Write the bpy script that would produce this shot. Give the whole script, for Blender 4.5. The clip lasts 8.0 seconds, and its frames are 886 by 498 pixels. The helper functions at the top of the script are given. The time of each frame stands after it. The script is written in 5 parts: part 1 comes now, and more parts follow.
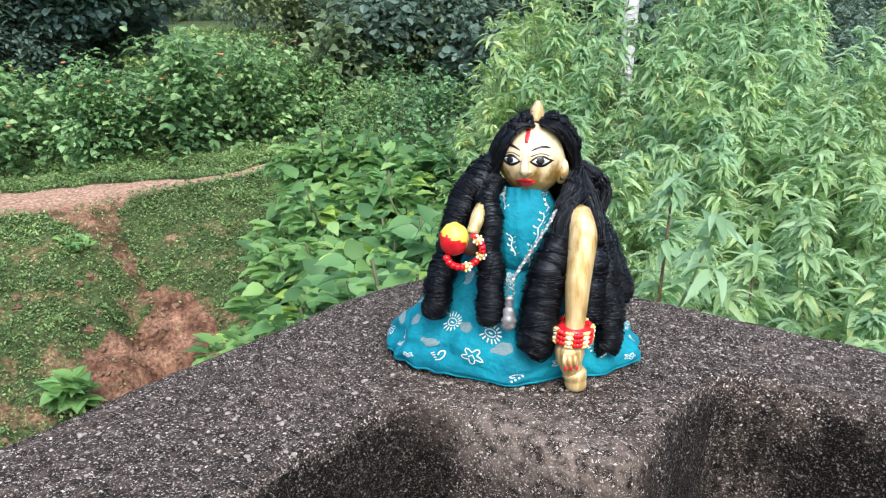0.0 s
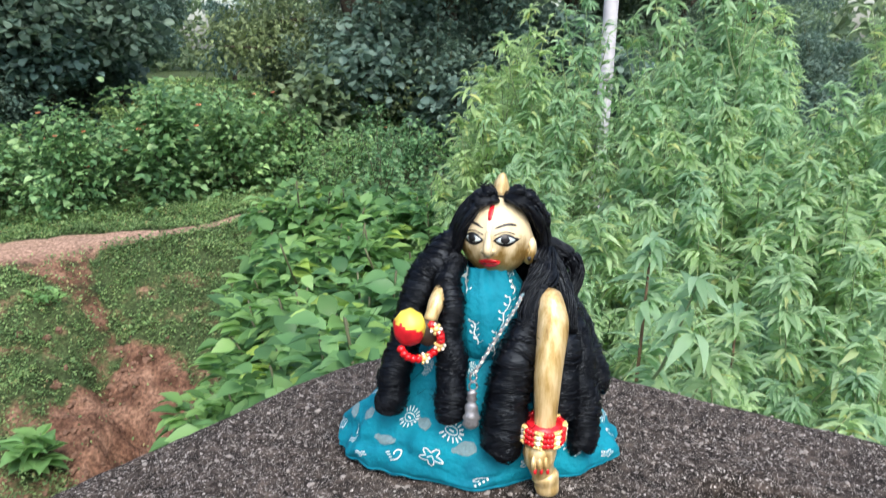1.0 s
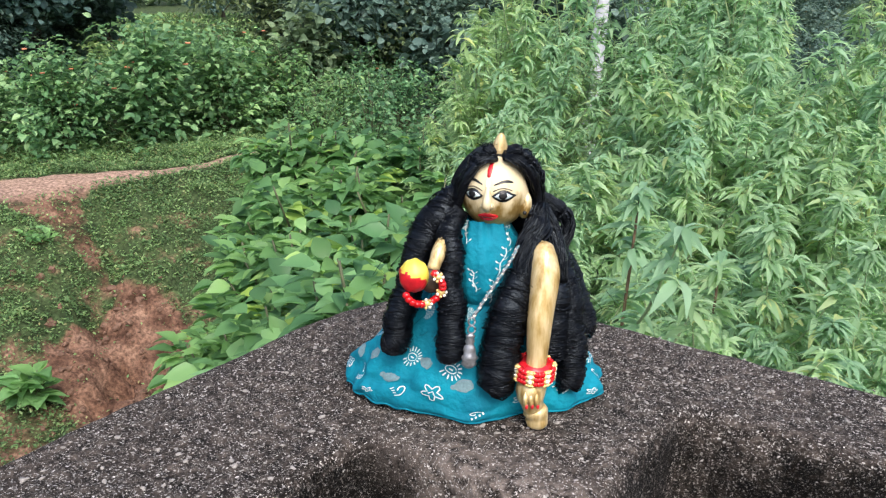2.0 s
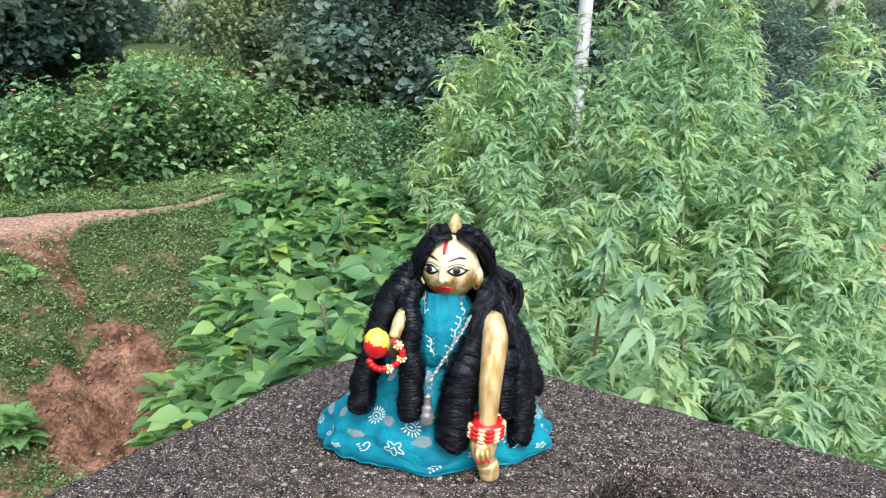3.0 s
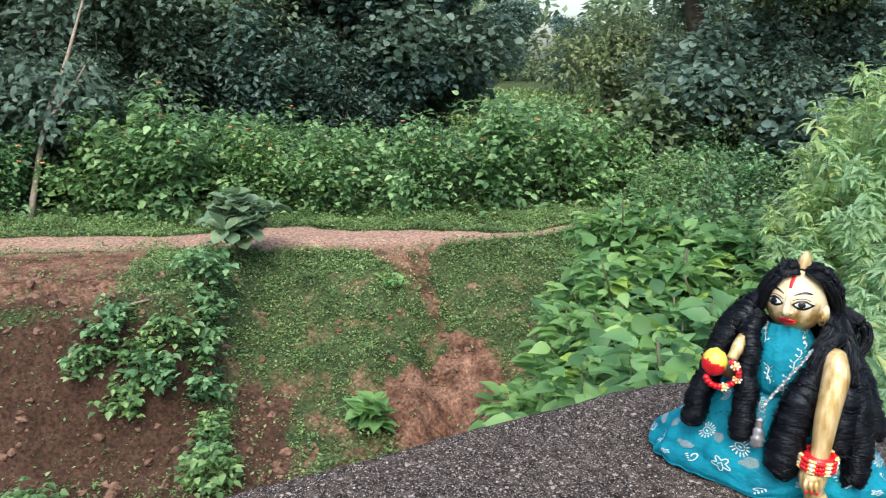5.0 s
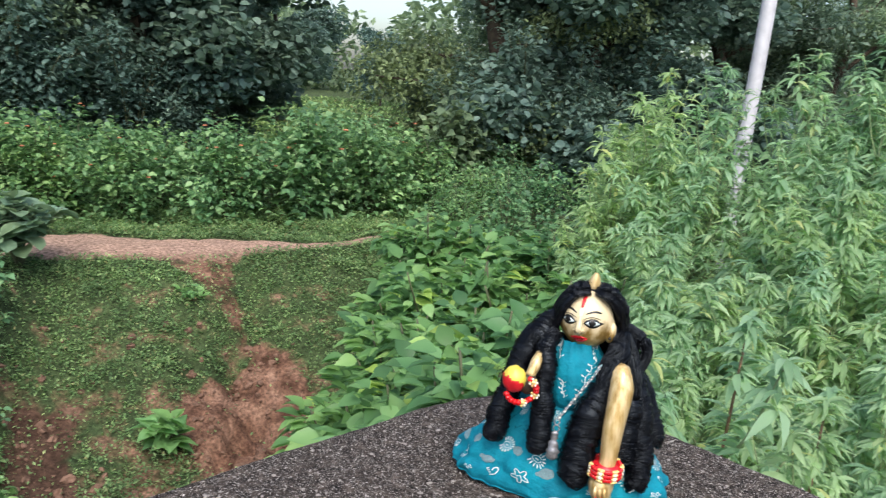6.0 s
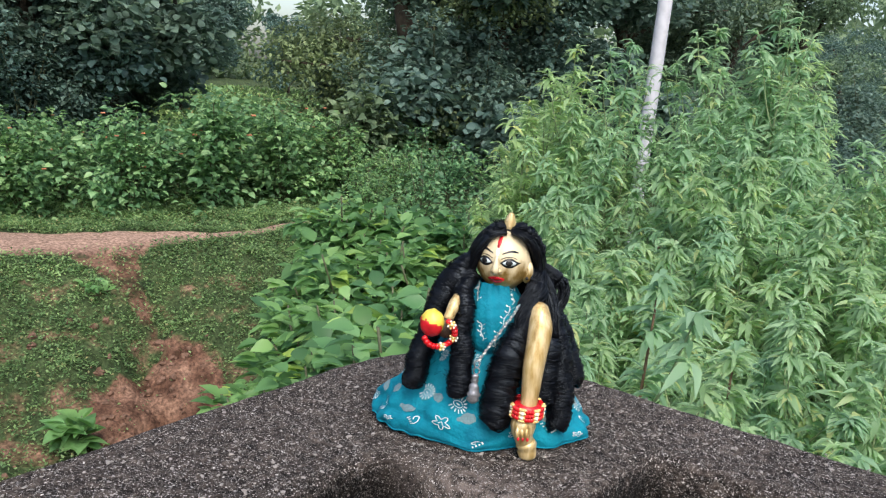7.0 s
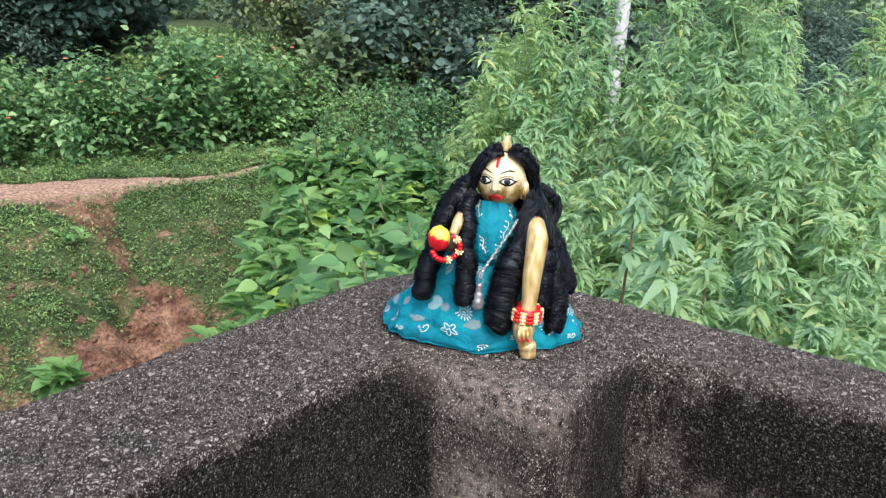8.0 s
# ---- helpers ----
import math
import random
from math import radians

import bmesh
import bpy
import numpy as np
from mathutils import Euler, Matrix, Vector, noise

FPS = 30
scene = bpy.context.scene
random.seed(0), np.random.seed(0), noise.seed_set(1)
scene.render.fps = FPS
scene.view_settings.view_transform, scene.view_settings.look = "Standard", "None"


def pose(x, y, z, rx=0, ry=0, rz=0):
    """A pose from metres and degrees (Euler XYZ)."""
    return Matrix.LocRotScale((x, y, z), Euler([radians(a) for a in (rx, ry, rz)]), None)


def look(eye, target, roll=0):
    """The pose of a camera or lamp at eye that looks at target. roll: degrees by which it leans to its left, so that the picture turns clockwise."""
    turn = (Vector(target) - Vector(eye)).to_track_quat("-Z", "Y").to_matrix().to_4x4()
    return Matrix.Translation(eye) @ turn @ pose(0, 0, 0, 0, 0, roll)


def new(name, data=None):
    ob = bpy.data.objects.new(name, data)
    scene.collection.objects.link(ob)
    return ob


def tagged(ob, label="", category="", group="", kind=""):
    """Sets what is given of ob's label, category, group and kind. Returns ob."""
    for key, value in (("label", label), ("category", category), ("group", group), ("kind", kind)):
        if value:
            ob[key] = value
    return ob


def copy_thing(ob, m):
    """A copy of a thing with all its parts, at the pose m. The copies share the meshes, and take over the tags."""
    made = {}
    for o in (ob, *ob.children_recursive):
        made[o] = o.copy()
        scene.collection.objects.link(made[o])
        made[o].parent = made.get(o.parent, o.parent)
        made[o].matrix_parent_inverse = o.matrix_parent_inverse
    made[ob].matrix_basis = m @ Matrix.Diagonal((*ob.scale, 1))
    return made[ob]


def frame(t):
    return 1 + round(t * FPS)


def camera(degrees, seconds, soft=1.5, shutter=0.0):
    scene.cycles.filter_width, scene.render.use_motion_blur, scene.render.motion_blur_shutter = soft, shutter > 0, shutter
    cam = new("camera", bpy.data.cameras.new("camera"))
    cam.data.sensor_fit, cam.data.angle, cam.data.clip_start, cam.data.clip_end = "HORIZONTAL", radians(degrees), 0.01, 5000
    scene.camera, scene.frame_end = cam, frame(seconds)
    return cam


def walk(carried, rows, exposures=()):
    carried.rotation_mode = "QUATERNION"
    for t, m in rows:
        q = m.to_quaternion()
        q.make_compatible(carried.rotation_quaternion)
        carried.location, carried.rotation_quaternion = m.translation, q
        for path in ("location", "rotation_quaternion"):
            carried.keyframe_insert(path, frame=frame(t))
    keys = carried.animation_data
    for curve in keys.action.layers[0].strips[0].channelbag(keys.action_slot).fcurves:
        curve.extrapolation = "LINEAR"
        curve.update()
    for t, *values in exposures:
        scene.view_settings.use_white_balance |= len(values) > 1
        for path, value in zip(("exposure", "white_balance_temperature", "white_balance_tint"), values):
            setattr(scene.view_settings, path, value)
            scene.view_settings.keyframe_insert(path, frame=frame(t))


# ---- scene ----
cam = camera(58.3, 8.0, soft=1.2, shutter=0.2)
PATH = [
    (0, (0.107, -0.645, 0.307), (-0.426, 1.186, -0.296), -0.5),
    (0.5, (0.105, -0.604, 0.308), (-0.401, 1.219, -0.341), -0.4),
    (0.8, (0.108, -0.585, 0.317), (-0.391, 1.248, -0.306), -0.6),
    (1, (0.106, -0.575, 0.316), (-0.387, 1.3, -0.171), -0.2),
    (1.2, (0.105, -0.575, 0.314), (-0.376, 1.316, -0.122), 0.1),
    (1.5, (0.102, -0.572, 0.303), (-0.372, 1.293, -0.243), 0.2),
    (1.7, (0.101, -0.587, 0.312), (-0.366, 1.255, -0.314), 0.4),
    (2.8, (0.144, -0.667, 0.39), (-0.296, 1.196, -0.187), 0.7),
    (2.9, (0.145, -0.667, 0.391), (-0.289, 1.204, -0.164), 0.7),
    (3, (0.145, -0.672, 0.389), (-0.289, 1.203, -0.154), 0.8),
    (3.5, (0.152, -0.689, 0.389), (-0.319, 1.189, -0.112), 0.9),
    (4, (0.167, -0.718, 0.393), (-0.594, 1.071, -0.073), -0.2),
    (4.5, (0.173, -0.76, 0.397), (-0.892, 0.869, -0.063), 0.0),
    (4.6, (0.172, -0.77, 0.397), (-0.968, 0.808, -0.064), -0.1),
    (4.7, (0.175, -0.773, 0.396), (-1.047, 0.739, -0.071), 0.2),
    (5.8, (0.172, -0.768, 0.403), (-0.723, 0.968, -0.027), 3.8),
    (6, (0.169, -0.766, 0.405), (-0.618, 1.025, -0.015), 4.3),
    (6.5, (0.164, -0.763, 0.396), (-0.487, 1.083, -0.015), 4.7),
    (7, (0.169, -0.751, 0.358), (-0.417, 1.111, -0.078), 3.6),
    (7.5, (0.166, -0.781, 0.356), (-0.382, 1.083, -0.122), 2.4),
    (8, (0.159, -0.828, 0.354), (-0.342, 1.019, -0.227), 2.2),
]
walk(cam, [(t, look(eye, target, roll)) for t, eye, target, roll in PATH],
     exposures=[(0, 1.50), (0.5, 1.46), (1.5, 1.22), (3, 1.40), (3.5, 1.26), (4.5, 1.32), (5.8, 1.17), (7, 1.04), (7.5, 1.15), (8, 1.29)])

# ---- light ----
world = bpy.data.worlds.new("sky")
scene.world = world
world.use_nodes = True
wn, wl = world.node_tree.nodes, world.node_tree.links
sky = wn.new("ShaderNodeTexSky")
sky.sky_type, sky.sun_disc = "NISHITA", False
sky.sun_elevation, sky.sun_rotation = radians(52), radians(150)
sky.air_density, sky.dust_density = 1.0, 3.4
wl.new(sky.outputs["Color"], wn["Background"].inputs["Color"])
wn["Background"].inputs["Strength"].default_value = 0.15
sun = new("sun", bpy.data.lights.new("sun", "SUN"))
sun.data.energy, sun.data.angle, sun.data.color = 1.3, radians(40), (1.0, 0.985, 0.965)
sun.matrix_world = look((3.0, -5.0, 8.0), (0, 0, 0))


# ---- materials ----
def material(name):
    m = bpy.data.materials.new(name)
    m.use_nodes = True
    return m, m.node_tree.nodes, m.node_tree.links, m.node_tree.nodes["Principled BSDF"]


def ramp(nodes, stops):
    r = nodes.new("ShaderNodeValToRGB")
    while len(r.color_ramp.elements) < len(stops):
        r.color_ramp.elements.new(0.5)
    for e, (p, c) in zip(r.color_ramp.elements, stops):
        e.position, e.color = p, (*c, 1)
    return r


def tex_noise(nodes, links, scale, detail=4, vec=None, rough=0.6):
    n = nodes.new("ShaderNodeTexNoise")
    n.inputs["Scale"].default_value, n.inputs["Detail"].default_value, n.inputs["Roughness"].default_value = scale, detail, rough
    if vec:
        links.new(vec, n.inputs["Vector"])
    return n


def mix(nodes, links, fac, a, b, blend="MIX"):
    m = nodes.new("ShaderNodeMix")
    m.data_type, m.blend_type = "RGBA", blend
    for sock, v in ((m.inputs[0], fac), (m.inputs[6], a), (m.inputs[7], b)):
        if isinstance(v, (int, float)):
            sock.default_value = v
        elif isinstance(v, tuple):
            sock.default_value = (*v, 1)
        else:
            links.new(v, sock)
    return m.outputs[2]


def bump(nodes, links, bsdf, height, strength, distance):
    b = nodes.new("ShaderNodeBump")
    b.inputs["Strength"].default_value, b.inputs["Distance"].default_value = strength, distance
    links.new(height, b.inputs["Height"])
    links.new(b.outputs[0], bsdf.inputs["Normal"])


def leaf_material(name, dark, mid, light, rough=0.5, through_light=0.3, odd=None):
    """A leaf: colour varies from leaf to leaf and in broad patches, and some light passes through."""
    m, n, l, b = material(name)
    g = n.new("ShaderNodeNewGeometry")
    stops = [(0.0, dark), (0.5, mid), (0.93, light)]
    if odd:
        stops += [(0.97, odd)]
    r = ramp(n, stops)
    l.new(g.outputs["Random Per Island"], r.inputs[0])
    co = n.new("ShaderNodeTexCoord")
    patch = tex_noise(n, l, 1.3, 3, co.outputs["Object"])
    pr = ramp(n, [(0.3, (0.64, 0.66, 0.66)), (0.7, (1.16, 1.12, 1.1))])
    l.new(patch.outputs[0], pr.inputs[0])
    col = mix(n, l, 1.0, r.outputs[0], pr.outputs[0], "MULTIPLY")
    own = n.new("ShaderNodeObjectInfo")
    tone = ramp(n, [(0.0, (0.84, 0.92, 1.0)), (0.6, (1.0, 1.0, 1.0)), (1.0, (1.12, 1.06, 0.92))])
    l.new(own.outputs["Random"], tone.inputs[0])
    col = mix(n, l, 1.0, col, tone.outputs[0], "MULTIPLY")
    l.new(col, b.inputs["Base Color"])
    b.inputs["Roughness"].default_value = rough
    b.inputs["Specular IOR Level"].default_value = 0.35
    t = n.new("ShaderNodeBsdfTranslucent")
    tc = mix(n, l, 1.0, col, (1.18, 1.16, 0.94), "MULTIPLY")
    l.new(tc, t.inputs["Color"])
    s = n.new("ShaderNodeMixShader")
    s.inputs[0].default_value = through_light
    l.new(b.outputs[0], s.inputs[1])
    l.new(t.outputs[0], s.inputs[2])
    l.new(s.outputs[0], n["Material Output"].inputs["Surface"])
    fine = tex_noise(n, l, 60, 3, co.outputs["Object"])
    bump(n, l, b, fine.outputs[0], 0.25, 0.004)
    return m


def plain_material(name, base, rough=0.5, metal=0.0, grain=0.15, scale=60, relief=0.1, depth=0.002, spec=0.5):
    """One colour with grain at two scales and a fine relief."""
    m, n, l, b = material(name)
    co = n.new("ShaderNodeTexCoord")
    f = tex_noise(n, l, scale, 5, co.outputs["Object"])
    c = tex_noise(n, l, scale / 9, 3, co.outputs["Object"])
    lo, hi = tuple(v * (1 - grain) for v in base), tuple(min(1, v * (1 + grain)) for v in base)
    r = ramp(n, [(0.3, lo), (0.7, hi)])
    l.new(f.outputs[0], r.inputs[0])
    r2 = ramp(n, [(0.3, (1 - grain,) * 3), (0.7, (1 + grain * 0.5,) * 3)])
    l.new(c.outputs[0], r2.inputs[0])
    l.new(mix(n, l, 1.0, r.outputs[0], r2.outputs[0], "MULTIPLY"), b.inputs["Base Color"])
    b.inputs["Roughness"].default_value, b.inputs["Metallic"].default_value = rough, metal
    b.inputs["Specular IOR Level"].default_value = spec
    bump(n, l, b, f.outputs[0], relief, depth)
    return m


def concrete_material():
    """Old weathered concrete: grey cement, pale stone grains, black algae on the steep faces and in blotches."""
    m, n, l, b = material("weathered_concrete")
    co = n.new("ShaderNodeTexCoord")
    vec = co.outputs["Object"]
    broad = tex_noise(n, l, 5.5, 6, vec, 0.65)
    fine = tex_noise(n, l, 90, 6, vec, 0.7)
    base = ramp(n, [(0.37, (0.006, 0.005, 0.0045)), (0.5, (0.032, 0.027, 0.024)), (0.64, (0.105, 0.090, 0.081))])
    l.new(fine.outputs[0], base.inputs[0])
    tint = ramp(n, [(0.32, (0.42, 0.39, 0.36)), (0.62, (1.15, 1.06, 0.97))])
    l.new(broad.outputs[0], tint.inputs[0])
    col = mix(n, l, 1.0, base.outputs[0], tint.outputs[0], "MULTIPLY")
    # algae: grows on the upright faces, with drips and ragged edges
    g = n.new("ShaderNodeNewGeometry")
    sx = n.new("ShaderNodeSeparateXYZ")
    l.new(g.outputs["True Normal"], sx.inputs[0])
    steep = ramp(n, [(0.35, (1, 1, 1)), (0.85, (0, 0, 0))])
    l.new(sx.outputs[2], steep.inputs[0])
    mp = n.new("ShaderNodeMapping")
    mp.inputs["Scale"].default_value = (11, 11, 3.0)
    l.new(vec, mp.inputs[0])
    drip = tex_noise(n, l, 1.0, 5, mp.outputs[0], 0.6)
    side = n.new("ShaderNodeSeparateXYZ")
    l.new(vec, side.inputs[0])
    wing = ramp(n, [(0.0, (0.36, 0.36, 0.36)), (1.0, (0, 0, 0))])
    place_x = n.new("ShaderNodeMapRange")
    l.new(side.outputs[0], place_x.inputs[0])
    place_x.inputs[1].default_value, place_x.inputs[2].default_value = -0.03, 0.03
    l.new(place_x.outputs[0], wing.inputs[0])
    grown = mix(n, l, 1.0, drip.outputs["Fac"], wing.outputs[0], "ADD")
    # further dark patches: the pillar's flank and under the rim of the wing beside it
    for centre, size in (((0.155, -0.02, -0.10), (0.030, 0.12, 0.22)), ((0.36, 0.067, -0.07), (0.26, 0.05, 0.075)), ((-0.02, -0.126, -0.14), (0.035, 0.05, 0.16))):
        patch_map = n.new("ShaderNodeMapping")
        patch_map.vector_type = "TEXTURE"
        patch_map.inputs["Location"].default_value, patch_map.inputs["Scale"].default_value = centre, size
        l.new(vec, patch_map.inputs[0])
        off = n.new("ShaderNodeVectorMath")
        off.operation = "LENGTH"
        l.new(patch_map.outputs[0], off.inputs[0])
        patch_dark = ramp(n, [(0.35, (0.17, 0.17, 0.17)), (1.0, (0, 0, 0))])
        l.new(off.outputs["Value"], patch_dark.inputs[0])
        grown = mix(n, l, 1.0, grown, patch_dark.outputs[0], "ADD")
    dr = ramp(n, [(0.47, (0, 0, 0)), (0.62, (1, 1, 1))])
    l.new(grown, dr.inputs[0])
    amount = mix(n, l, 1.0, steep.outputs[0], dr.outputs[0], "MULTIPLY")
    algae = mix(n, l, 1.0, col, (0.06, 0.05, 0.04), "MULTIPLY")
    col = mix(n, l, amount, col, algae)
    clean = n.new("ShaderNodeMath")
    clean.operation = "MULTIPLY_ADD"
    l.new(amount, clean.inputs[0])
    clean.inputs[1].default_value, clean.inputs[2].default_value = -0.68, 1.0
    # pale lime that has run down the pillar's face, and its rubbed brow
    for centre, size, colour, limit in (((0.075, -0.126, -0.20), (0.065, 0.08, 0.125), (0.50, 0.44, 0.38), 0.95), ((0.085, -0.118, -0.008), (0.115, 0.05, 0.045), (0.21, 0.17, 0.145), 0.8)):
        mp2 = n.new("ShaderNodeMapping")
        mp2.vector_type = "TEXTURE"
        mp2.inputs["Location"].default_value, mp2.inputs["Scale"].default_value = centre, size
        l.new(vec, mp2.inputs[0])
        away = n.new("ShaderNodeVectorMath")
        away.operation = "LENGTH"
        l.new(mp2.outputs[0], away.inputs[0])
        ragged = n.new("ShaderNodeMath")
        ragged.operation = "MULTIPLY_ADD"
        l.new(fine.outputs[0], ragged.inputs[0])
        ragged.inputs[1].default_value = 2.1
        l.new(away.outputs["Value"], ragged.inputs[2])
        lime = ramp(n, [(0.5, (limit,) * 3), (1.0, (0, 0, 0))])
        half = n.new("ShaderNodeMath")
        half.operation = "MULTIPLY"
        half.inputs[1].default_value = 0.45
        l.new(ragged.outputs[0], half.inputs[0])
        l.new(half.outputs[0], lime.inputs[0])
        grit2 = ramp(n, [(0.40, (0.08, 0.075, 0.07)), (0.60, (1.35, 1.35, 1.35))])
        l.new(fine.outputs[0], grit2.inputs[0])
        col = mix(n, l, lime.outputs[0], col, mix(n, l, 1.0, colour, grit2.outputs[0], "MULTIPLY"))
    for scale, limit in ((180, 0.20), (330, 0.30), (560, 0.36), (900, 0.42)):
        v = n.new("ShaderNodeTexVoronoi")
        v.inputs["Scale"].default_value = scale
        warp = mix(n, l, 0.012, vec, fine.outputs["Color"], "ADD")
        l.new(warp, v.inputs["Vector"])
        inside = n.new("ShaderNodeMath")
        inside.operation = "LESS_THAN"
        l.new(v.outputs["Distance"], inside.inputs[0])
        inside.inputs[1].default_value = limit
        sep = n.new("ShaderNodeSeparateColor")
        l.new(v.outputs["Color"], sep.inputs[0])
        chosen = n.new("ShaderNodeMath")
        chosen.operation = "GREATER_THAN"
        l.new(sep.outputs[0], chosen.inputs[0])
        chosen.inputs[1].default_value = 0.58
        both = n.new("ShaderNodeMath")
        both.operation = "MULTIPLY"
        l.new(inside.outputs[0], both.inputs[0])
        l.new(chosen.outputs[0], both.inputs[1])
        stone = ramp(n, [(0.0, (0.05, 0.043, 0.038)), (0.55, (0.12, 0.104, 0.092)), (1.0, (0.60, 0.56, 0.52))])
        l.new(sep.outputs[1], stone.inputs[0])
        shown = n.new("ShaderNodeMath")
        shown.operation = "MULTIPLY"
        l.new(both.outputs[0], shown.inputs[0])
        l.new(clean.outputs[0], shown.inputs[1])
        col = mix(n, l, shown.outputs[0], col, stone.outputs[0])
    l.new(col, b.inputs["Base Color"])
    b.inputs["Roughness"].default_value = 0.9
    b.inputs["Specular IOR Level"].default_value = 0.12
    bump(n, l, b, fine.outputs[0], 1.0, 0.006)
    return m


def ground_material():
    """Red-brown soil where it is worn bare, low green herbs elsewhere."""
    m, n, l, b = material("earth_and_turf")
    co = n.new("ShaderNodeTexCoord")
    vec = co.outputs["Object"]
    at = n.new("ShaderNodeAttribute")
    at.attribute_name = "bare"
    fine, mid, broad = tex_noise(n, l, 38, 6, vec), tex_noise(n, l, 5, 5, vec), tex_noise(n, l, 0.8, 4, vec)
    soil = ramp(n, [(0.34, (0.06, 0.030, 0.019)), (0.5, (0.165, 0.092, 0.063)), (0.70, (0.29, 0.18, 0.128))])
    l.new(mid.outputs[0], soil.inputs[0])
    grit = ramp(n, [(0.36, (0.42, 0.40, 0.38)), (0.68, (1.32, 1.30, 1.27))])
    l.new(fine.outputs[0], grit.inputs[0])
    soil_c = mix(n, l, 1.0, soil.outputs[0], grit.outputs[0], "MULTIPLY")
    trod = n.new("ShaderNodeAttribute")
    trod.attribute_name = "trodden"
    dust = mix(n, l, 1.0, (0.36, 0.245, 0.19), grit.outputs[0], "MULTIPLY")
    soil_c = mix(n, l, trod.outputs["Fac"], soil_c, dust)
    # lower-left bank: darker earth, with the bank's shade mixed into its colour
    bank_shade = n.new("ShaderNodeAttribute")
    bank_shade.attribute_name = "shaded_earth"
    soil_c = mix(n, l, bank_shade.outputs["Fac"], soil_c, mix(n, l, 1.0, (0.045, 0.027, 0.019), grit.outputs[0], "MULTIPLY"))
    turf = ramp(n, [(0.3, (0.034, 0.055, 0.024)), (0.55, (0.065, 0.098, 0.040)), (0.8, (0.12, 0.125, 0.06))])
    l.new(mid.outputs[0], turf.inputs[0])
    turf_c = mix(n, l, 1.0, turf.outputs[0], grit.outputs[0], "MULTIPLY")
    edge = n.new("ShaderNodeMath")
    edge.operation = "ADD"
    l.new(at.outputs["Fac"], edge.inputs[0])
    off = n.new("ShaderNodeMath")
    off.operation = "MULTIPLY_ADD"
    l.new(mid.outputs[0], off.inputs[0])
    off.inputs[1].default_value, off.inputs[2].default_value = 1.35, -0.68
    l.new(off.outputs[0], edge.inputs[1])
    er = ramp(n, [(0.35, (0, 0, 0)), (0.62, (1, 1, 1))])
    l.new(edge.outputs[0], er.inputs[0])
    l.new(mix(n, l, er.outputs[0], turf_c, soil_c), b.inputs["Base Color"])
    b.inputs["Roughness"].default_value = 0.95
    b.inputs["Specular IOR Level"].default_value = 0.15
    bump(n, l, b, fine.outputs[0], 0.7, 0.03)
    return m


M_CONCRETE = concrete_material()
M_GROUND = ground_material()
M_SOIL = plain_material("red_soil", (0.175, 0.106, 0.076), 0.95, 0, 0.35, 40, 0.5, 0.01, 0.1)
M_CHIP = plain_material("pale_stone", (0.27, 0.245, 0.22), 0.8, 0, 0.3, 300, 0.3)
M_BARK = plain_material("bark", (0.075, 0.06, 0.045), 0.9, 0, 0.4, 14, 0.8, 0.02, 0.2)
M_STEM = plain_material("green_stem", (0.085, 0.095, 0.045), 0.7, 0, 0.35, 40, 0.3)
M_TWIG = plain_material("dry_twig", (0.26, 0.22, 0.17), 0.85, 0, 0.3, 40, 0.3)
M_POLE = plain_material("galvanised_pole", (0.50, 0.50, 0.53), 0.55, 0.15, 0.12, 12, 0.15)
M_WIRE = plain_material("dark_binding", (0.10, 0.09, 0.085), 0.7, 0, 0.3, 50)
M_LANTANA = leaf_material("lantana_leaf", (0.075, 0.17, 0.078), (0.165, 0.335, 0.15), (0.34, 0.54, 0.25), 0.45, 0.45)
M_FLOWER = plain_material("orange_flower", (0.55, 0.20, 0.10), 0.6, 0, 0.3, 80)
M_BROAD = leaf_material("broad_leaf", (0.09, 0.205, 0.08), (0.175, 0.365, 0.135), (0.30, 0.52, 0.20), 0.42, 0.46, (0.36, 0.54, 0.13))
M_HEMP = leaf_material("slender_leaf", (0.26, 0.42, 0.23), (0.40, 0.60, 0.335), (0.54, 0.74, 0.45), 0.65, 0.58, (0.60, 0.68, 0.32))
M_WEED_STEM = plain_material("weed_stem", (0.24, 0.31, 0.15), 0.7, 0, 0.35, 40, 0.3)
M_WOODY = plain_material("woody_stem", (0.17, 0.105, 0.06), 0.8, 0, 0.35, 40, 0.3)
M_BRICK = plain_material("pink_brick", (0.33, 0.15, 0.12), 0.85, 0, 0.35, 60, 0.5)
M_MORTAR = plain_material("pale_mortar", (0.30, 0.235, 0.215), 0.9, 0, 0.3, 50, 0.5)
M_TREE_DARK = leaf_material("dark_tree_leaf", (0.075, 0.14, 0.11), (0.115, 0.19, 0.15), (0.18, 0.27, 0.21), 0.55, 0.4)
M_TREE_BLUE = leaf_material("bluish_round_leaf", (0.08, 0.145, 0.12), (0.125, 0.21, 0.175), (0.20, 0.30, 0.25), 0.5, 0.4)
M_TREE_OLIVE = leaf_material("olive_tree_leaf", (0.115, 0.18, 0.105), (0.175, 0.255, 0.145), (0.26, 0.36, 0.20), 0.55, 0.42)
M_HERB = leaf_material("low_herb_leaf", (0.075, 0.15, 0.06), (0.16, 0.285, 0.11), (0.30, 0.45, 0.19), 0.6, 0.4, (0.30, 0.29, 0.14))
M_GREY_LEAF = leaf_material("grey_green_leaf", (0.09, 0.16, 0.10), (0.16, 0.26, 0.165), (0.25, 0.37, 0.24), 0.5, 0.35)


